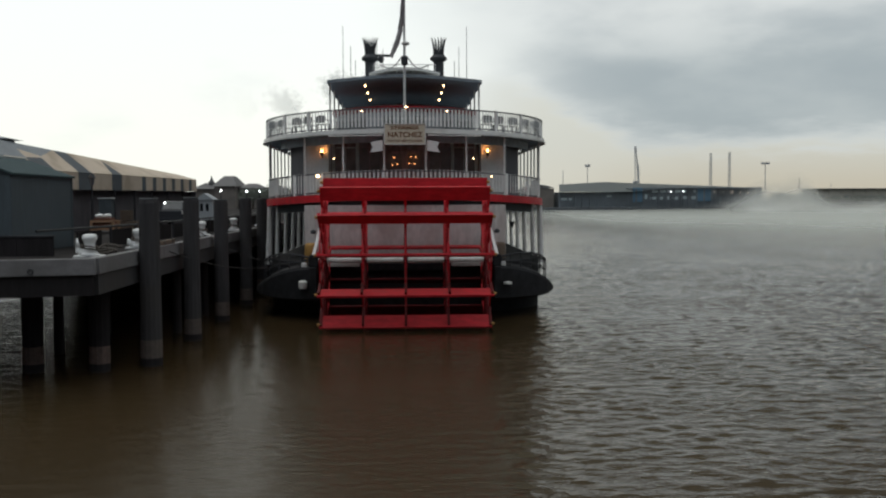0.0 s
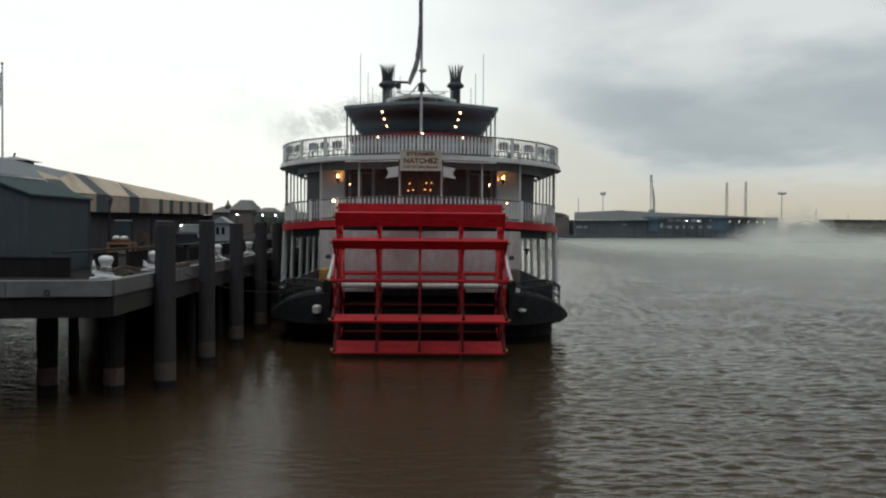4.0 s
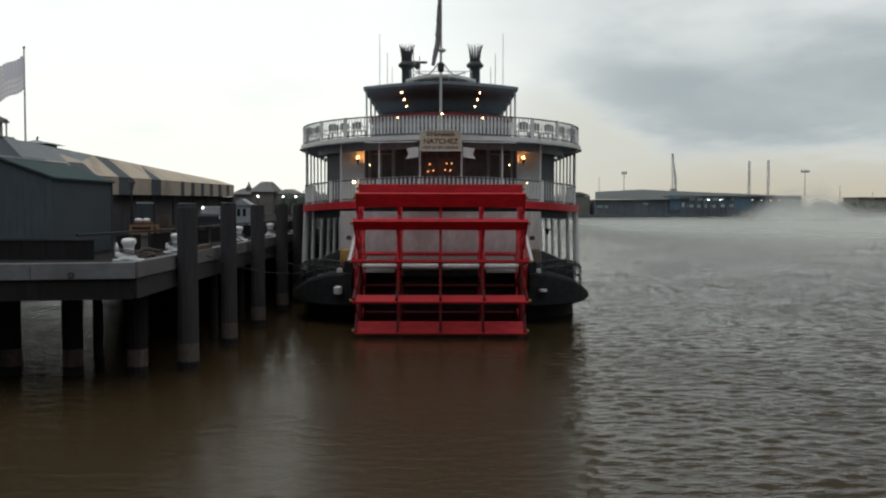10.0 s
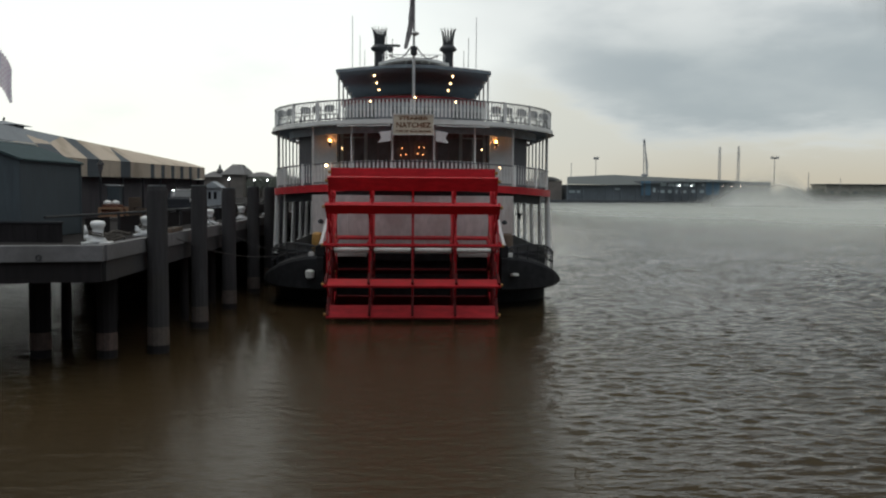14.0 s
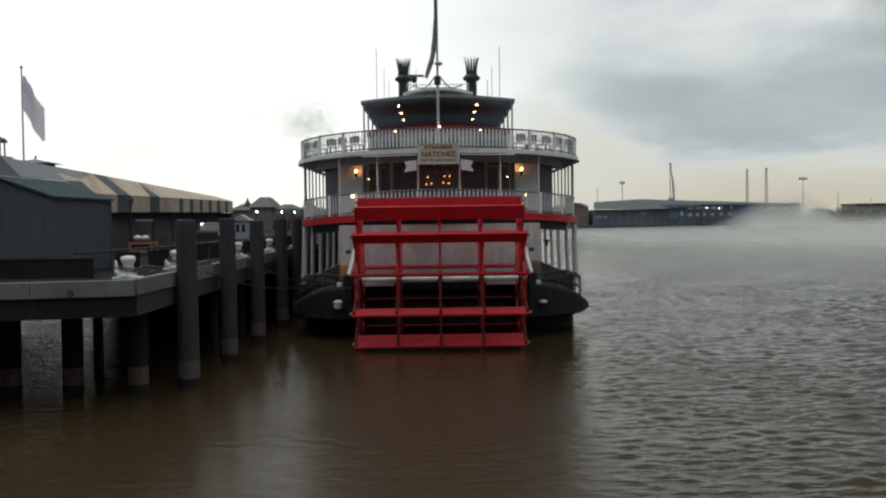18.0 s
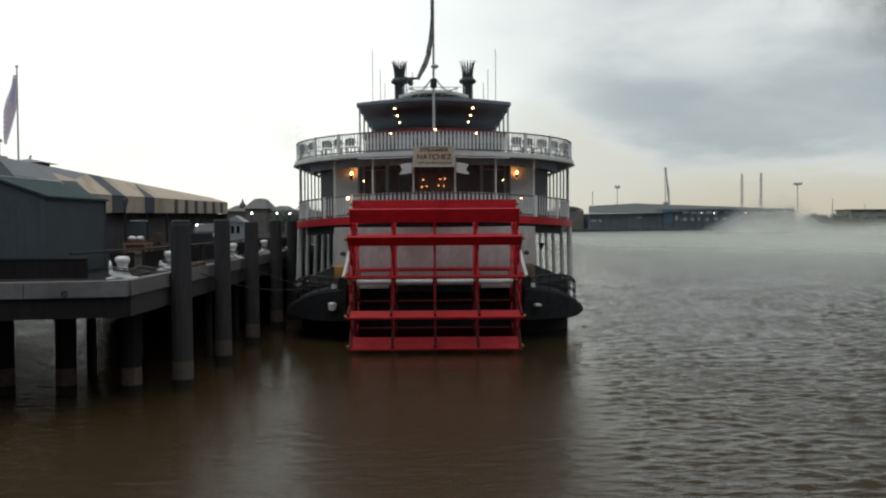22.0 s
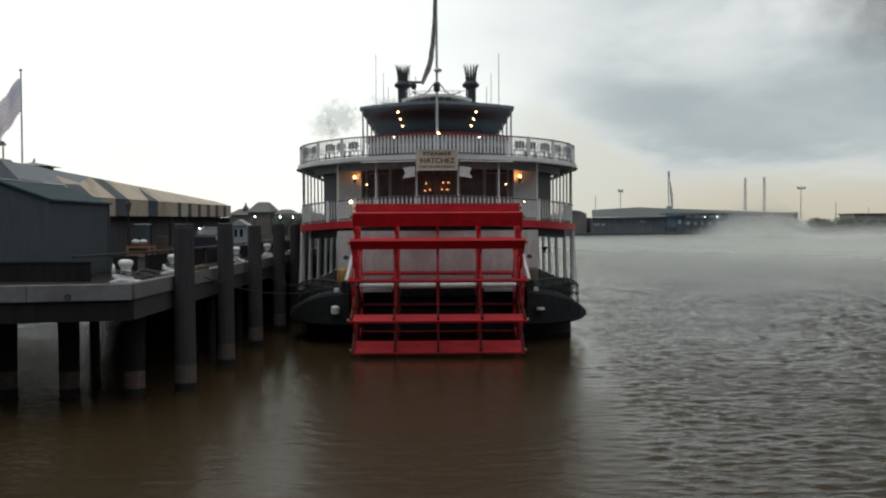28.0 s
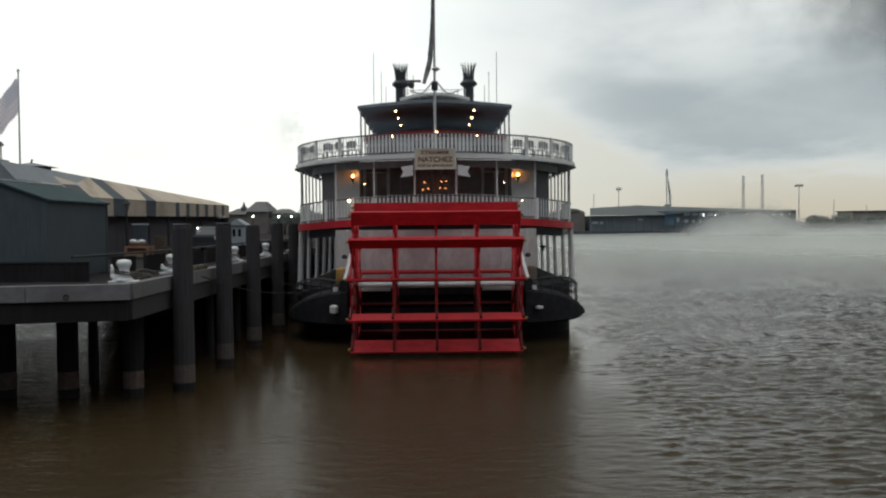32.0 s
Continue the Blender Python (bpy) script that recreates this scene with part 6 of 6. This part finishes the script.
def tree_far(x, y, h, g):
    t = thing("bank_tree", (x, y, 3), "far hazy bank tree", "tree", "far bank trees")
    part("trunk", rod(B(), (x, y, 1.5), (x, y, 3 + h * 0.5), 0.4, 0.2, 6), BARK, t)
    bm = B()
    for i in range(260):
        c = Vector((x + g.gauss(0, 2.4), y + g.gauss(0, 2.4), 2.5 + h * min(1.05, max(0.05, g.gauss(0.55, 0.28)))))
        s = g.uniform(0.4, 1.0)
        q = Euler((g.uniform(0, 6), g.uniform(0, 6), g.uniform(0, 6))).to_matrix()
        bm.faces.new([bm.verts.new(c + q @ Vector(p) * s) for p in ((-1, -0.5, 0), (0, -0.2, 0.25), (1, 0.2, 0), (0.1, 0.8, -0.2))])
    part("crown", bm, FAR_LEAF, t)


build_far_bank()


# ---- vapour: mist on the river, steam from the boat, a rain cloud ----
def vapour(name, col, build, through=0.5):
    """Thin cloud: scatters light both ways; how thick it is follows the place on the piece."""
    m = bpy.data.materials.new(name)
    m.use_nodes = True
    nt = m.node_tree
    nt.nodes.clear()
    tc = nt.nodes.new("ShaderNodeTexCoord")
    geo = nt.nodes.new("ShaderNodeNewGeometry")
    alpha = build(nt, tc.outputs["Object"], geo.outputs["Position"])
    d = nt.nodes.new("ShaderNodeBsdfDiffuse")
    t = nt.nodes.new("ShaderNodeBsdfTranslucent")
    for n in (d, t):
        n.inputs["Color"].default_value = (*col, 1)
    mix = nt.nodes.new("ShaderNodeMixShader")
    mix.inputs[0].default_value = through
    nt.links.new(d.outputs[0], mix.inputs[1])
    nt.links.new(t.outputs[0], mix.inputs[2])
    clear = nt.nodes.new("ShaderNodeBsdfTransparent")
    fin = nt.nodes.new("ShaderNodeMixShader")
    nt.links.new(alpha, fin.inputs[0])
    nt.links.new(clear.outputs[0], fin.inputs[1])
    nt.links.new(mix.outputs[0], fin.inputs[2])
    out = nt.nodes.new("ShaderNodeOutputMaterial")
    nt.links.new(fin.outputs[0], out.inputs[0])
    return m


def xyz(nt, vec):
    s = nt.nodes.new("ShaderNodeSeparateXYZ")
    nt.links.new(vec, s.inputs[0])
    return s.outputs


def low_mist(nt, vec, pos):
    x, y, z = xyz(nt, vec)
    v = math_node(nt, "ADD", y, math_node(nt, "MULTIPLY", x, 1.7))
    n = noise_node(nt, vec, 0.012, 5, 0.6, (0.7, 1.0, 1))
    v = math_node(nt, "ADD", v, math_node(nt, "MULTIPLY", math_node(nt, "SUBTRACT", n, 0.5), 200.0))
    a = math_node(nt, "MULTIPLY", ramp(nt, v, 20, 350, 0.0, 0.28), ramp(nt, y, 52, 170))
    return math_node(nt, "MULTIPLY", a, ramp(nt, math_node(nt, "SUBTRACT", x, math_node(nt, "MULTIPLY", y, 0.02)), 14, 44))


def bank_mist(nt, vec, pos):
    x, y, z = xyz(nt, vec)
    lump = noise_node(nt, vec, 0.02, 2, 0.5, (1, 1, 0.3))
    fine = noise_node(nt, vec, 0.06, 5, 0.65, (0.6, 1, 1.5))
    bear = math_node(nt, "DIVIDE", x, y)
    swell = math_node(nt, "MULTIPLY", ramp(nt, bear, 0.29, 0.375, 3.2, 14.0), ramp(nt, bear, 0.39, 0.44, 1.0, 0.52))
    top = math_node(nt, "MULTIPLY", swell, ramp(nt, lump, 0.3, 0.7, 0.6, 1.35))
    h = math_node(nt, "DIVIDE", z, top)
    a = ramp(nt, h, 1.0, 0.0, 0.0, 0.72)
    a = math_node(nt, "MULTIPLY", a, ramp(nt, fine, 0.25, 0.65, 0.72, 1.0))
    a = math_node(nt, "MULTIPLY", a, ramp(nt, z, 0.0, 2.5, 0.25, 1.0))
    return math_node(nt, "MULTIPLY", a, ramp(nt, bear, 0.285, 0.36))


def puff(nt, vec, pos):
    x, y, z = xyz(nt, vec)
    r = math_node(nt, "SQRT", math_node(nt, "ADD", math_node(nt, "MULTIPLY", x, x), math_node(nt, "MULTIPLY", z, z)))
    n = noise_node(nt, pos, 1.5, 5, 0.6)
    r = math_node(nt, "ADD", r, math_node(nt, "MULTIPLY", math_node(nt, "SUBTRACT", n, 0.5), 1.5))
    a = ramp(nt, r, 1.0, 0.15, 0.0, 0.5)
    px, py, pz = xyz(nt, pos)
    return math_node(nt, "MULTIPLY", a, math_node(nt, "MULTIPLY", ramp(nt, px, -15.5, -6.5), ramp(nt, x, 1.25, 1.0)))


def rain_cloud(nt, vec, pos):
    x, y, z = xyz(nt, vec)
    n = noise_node(nt, vec, 0.0035, 6, 0.55)
    u = math_node(nt, "ADD", math_node(nt, "DIVIDE", x, 1000.0), math_node(nt, "MULTIPLY", z, 0.0011))
    u = math_node(nt, "ADD", u, math_node(nt, "MULTIPLY", math_node(nt, "SUBTRACT", n, 0.5), 0.8))
    a = ramp(nt, u, -0.66, -0.12, 0.0, 0.85)
    side = math_node(nt, "MULTIPLY", ramp(nt, x, -980, -500), ramp(nt, z, -340, -40))
    return math_node(nt, "MULTIPLY", a, side)


MIST_LOW = vapour("low_river_mist", (0.90, 0.93, 0.87), low_mist, 0.06)
MIST_BANK = vapour("rolling_river_mist", (0.97, 0.97, 0.94), bank_mist)
STEAM = vapour("grey_steam", (0.56, 0.58, 0.61), puff)
RAIN = vapour("dark_rain_cloud", (0.24, 0.27, 0.31), rain_cloud)


def build_mist():
    t = thing("river_mist", (0, 0, 0.5), "pale mist drifting low over the river", "mist", kind="stuff")
    for z in (0.4, 1.3):
        bm = B()
        n = 24
        vs = [[bm.verts.new((13 + 800 * i / n, 50 + 346 * j / n, z + 0.25 * math.sin(i * 1.7 + j * 0.9))) for i in range(n + 1)] for j in range(n + 1)]
        for j in range(n):
            for i in range(n):
                bm.faces.new((vs[j][i], vs[j][i + 1], vs[j + 1][i + 1], vs[j + 1][i]))
        part("mist_layer", bm, MIST_LOW, t, smooth=True)
    for y0, ph in ((290, 0.4), (345, 2.0), (398, 4.1)):
        bm = B()
        cols, rows = 60, 8
        vs = []
        for j in range(rows + 1):
            z = 20 * j / rows
            row = []
            for i in range(cols + 1):
                x = y0 * (0.28 + 0.46 * i / cols)
                row.append(bm.verts.new((x, y0 + 5 * math.sin(i * 0.22 + ph) + 1.5 * math.sin(i * 0.5 + j * 0.6 + ph), z + 0.05)))
            vs.append(row)
        for j in range(rows):
            for i in range(cols):
                bm.faces.new((vs[j][i], vs[j][i + 1], vs[j + 1][i + 1], vs[j + 1][i]))
        part("mist_roll", bm, MIST_BANK, t, smooth=True)
    return t


def build_steam():
    t = thing("steam_plume", (-2, 76, 14.6), "grey steam puffs drifting off the boat's roof", "steam", kind="stuff")
    g = random.Random(11)
    out = []
    for k in range(22):
        bm = B()
        w, n = g.uniform(1.35, 2.0), 10
        vs = []
        for j in range(n + 1):
            row = []
            for i in range(n + 1):
                x, z = -1.2 + 2.4 * i / n, -1.2 + 2.4 * j / n
                row.append(bm.verts.new((x, -0.45 * (1 - 0.35 * (x * x + z * z)) + 0.1 * math.sin(3 * x + k) * math.cos(2.5 * z), z)))
            vs.append(row)
        for j in range(n):
            for i in range(n):
                bm.faces.new((vs[j][i], vs[j][i + 1], vs[j + 1][i + 1], vs[j + 1][i]))
        p = part("steam_puff", bm, STEAM, t, smooth=True)
        p.scale = (w * 1.35, w, w * 1.0)
        out.append((p, g.uniform(-0.5, 0.5), g.uniform(-0.4, 0.5), g.uniform(0, 360), w))
    return t, out


def build_cloud():
    bm = B()
    n = 20
    vs = [[bm.verts.new((-1000 + 2400 * i / n, 60 * math.sin(i * 0.7) + 50 * math.sin(j * 0.8), -380 + 1500 * j / n)) for i in range(n + 1)] for j in range(n + 1)]
    for j in range(n):
        for i in range(n):
            bm.faces.new((vs[j][i], vs[j][i + 1], vs[j + 1][i + 1], vs[j + 1][i]))
    c = solid("rain_cloud_backdrop", bm, RAIN, "dark rain cloud drifting in over the river", "cloud", smooth=True)
    return c


mist = build_mist()
steam, puffs = build_steam()
cloud = build_cloud()


# ---- flags ----
def strip_flag(pole_x, pole_y, z_top, hoist, step, n, label):
    f = thing("flag", (pole_x, pole_y, z_top), label, "flag")
    strips = []
    for k in range(n):
        bm = B()
        m = 13
        a = [[bm.verts.new((x, 0.03 * math.sin(x * 9 + z * 2.2), -hoist * j / m)) for j, z in ((j, hoist * j / m) for j in range(m + 1))] for x in (0.0, step * 0.5, step * 1.06)]
        for u, v in zip(a, a[1:]):
            for j in range(m):
                fc = bm.faces.new((u[j], u[j + 1], v[j + 1], v[j]))
                fc.material_index = 2 if (k < n * 0.42 and j < 7) else (j % 2)
        me = mesh_of(bm, "flag_strip", [FLAG_RED, FLAG, FLAG_BLUE])
        strips.append(part("flag_strip", me, None, f, m=Matrix.Translation((pole_x, pole_y, z_top))))
    return f, strips


# shore flagpole behind the awning hall
SX, SY = -25.62, 60.0
pole = thing("flagpole", (SX, SY, DOCK), "tall thin white flagpole on the quay", "flagpole")
part("mast", rod(B(), (SX, SY, DOCK - 0.02), (SX, SY, 15.45), 0.085, 0.045, 10), POLE, pole)
part("truck_ball", lathe(B(), [(0.03, 0), (0.09, 0.06), (0.09, 0.12), (0.03, 0.18)], 10, (SX, SY, 15.45)), BRASS, pole)
shore_flag, shore_strips = strip_flag(SX, SY, 15.0, 2.05, 0.24, 12, "limp striped flag with a dark canton on the shore pole")

# stern flag: cloth hanging in long folds down the staff
stern_flag = thing("stern_flag", (0, 50.2, 18.4), "limp striped flag hanging in folds from the stern staff", "flag")
folds = []
for k in range(8):
    bm = B()
    n, L = 7, 0.74
    w0, w1 = 0.05 + 0.011 * k, 0.05 + 0.011 * (k + 1)
    if k == 7:
        w1 = 0.08
    rings = []
    for z, w in ((0.05, w0), (-L * 0.5, (w0 + w1) / 2), (-L - 0.03, w1)):
        rings.append([bm.verts.new((w * (math.cos(2 * math.pi * i / n) + 0.35 * math.cos(4 * math.pi * i / n + k)), 0.55 * w * math.sin(2 * math.pi * i / n), z)) for i in range(n)])
    for a, b in zip(rings, rings[1:]):
        for i in range(n):
            bm.faces.new((a[i], a[(i + 1) % n], b[(i + 1) % n], b[i])).material_index = (2 if k < 3 and i % 3 == 0 else i % 2)
    bm.faces.new(rings[0])
    bm.faces.new(rings[-1][::-1])
    bmesh.ops.recalc_face_normals(bm, faces=bm.faces)
    folds.append(part("flag_fold", bm, [FOLD_RED, FOLD, FOLD_BLUE], stern_flag, m=Matrix.Translation((0, 50.2, 18.4))))


# ---- what moves ----
def motions():
    walk(water, [(0.0, pose(0, 0, 0)), (16.0, pose(1.6, 1.4, 0)), (32.0, pose(3.2, 2.4, 0))])
    walk(mist, [(0.0, pose(6, 6, 0.5)), (16.0, pose(-6, 0, 0.5)), (32.0, pose(-22, -10, 0.5))])
    walk(cloud, [(0.0, pose(2050, 2900, 760)), (16.0, pose(1680, 2900, 710)), (32.0, pose(1480, 2900, 680))])
    # shore flag: heading of the fly (0 to starboard, 180 to port) and how far it lifts
    wind = [(0, 185, 0.5), (3, 178, 0.4), (6, 190, 0.5), (8, 176, 0.75), (9, 184, 0.6), (10, 178, 0.85), (11, 186, 0.5), (12, 190, 0.45), (13, 330, 0.4),
            (14, 350, 0.45), (17, 352, 0.40), (18, 348, 0.45), (19, 352, 0.22), (20, 330, 0.15), (21, 210, 0.2), (22, 230, 0.15), (23, 212, 0.25),
            (24, 285, 0.15), (25, 210, 0.4), (28, 190, 0.5), (29, 182, 0.6), (30, 186, 0.4), (31, 190, 0.45), (32, 178, 0.6)]
    ts = np.arange(0, 32.01, 0.5)
    head = np.interp(ts, [w[0] for w in wind], [w[1] for w in wind])
    lift = np.interp(ts, [w[0] for w in wind], [w[2] for w in wind])
    rows = [[] for _ in shore_strips]
    for t, h, u in zip(ts, head, lift):
        x, y, z = SX, SY, 15.0
        for k in range(len(shore_strips)):
            a = h + 26 * math.sin(2.1 * t * 1.7 - k * 0.6) * (0.3 + 0.06 * k)
            rows[k].append((float(t), pose(x, y, z, 0, 0, a)))
            c = min(0.98, u + 0.12 * math.sin(t * 2.3 - k))
            x += 0.24 * math.cos(radians(a)) * max(0.25, c)
            y += 0.24 * math.sin(radians(a)) * max(0.25, c)
            z -= 0.24 * math.sqrt(max(0, 1 - c * c)) * 0.85
    for s, r in zip(shore_strips, rows):
        walk(s, r)
    # stern flag sways like a chain
    rows = [[] for _ in folds]
    for t in ts:
        x, z = -0.06, 19.0
        sway = 1.0 + 0.22 * math.sin(t * 0.9) + 0.1 * math.sin(t * 2.3)
        if 7 < t < 15:
            sway *= 0.55
        for k in range(len(folds)):
            lean = sway * (0.3 + 1.9 * max(0.0, k - 2.5) ** 1.6 + 1.2 * math.sin(t * 1.7 - k * 0.8))
            rows[k].append((float(t), pose(x, 50.15, z, 0, lean, 8 * math.sin(t + k))))
            x -= 0.74 * math.sin(radians(lean))
            z -= 0.74 * math.cos(radians(lean))
    for s, r in zip(folds, rows):
        walk(s, r)
    # steam puffs leave the roof one after the other and drift to port
    start = [-4.0, -2.8, -1.4, -0.4, 0.5, 1.2, 1.9, 2.6, 3.4, 14.3, 14.7, 15.1, 18.3, 21.9, 22.3, 22.9, 25.4, 25.8, 26.9, 27.2, 28.1, 28.5]
    for (p, dx, dz, spin, w), t0 in zip(puffs, start):
        rows = []
        for t in np.arange(0, 32.01, 1.0):
            u = (t - t0) / 4.8
            rise = min(1.0, max(0.0, u + 0.25) * 4)          # up out of the cabin roof
            v = max(0.0, u)
            x = -0.6 - 16.5 * v + dx * v
            y = 80.0 + 6 * v
            z = 11.2 + 4.4 * rise + dz * min(v, 1) - 3.2 * min(v * v, 1) + 0.3 * math.sin(v * 5 + spin) * rise
            rows.append((float(t), pose(x, y, z, 0, 35 * min(v, 1), 0)))
        walk(p, rows)


motions()
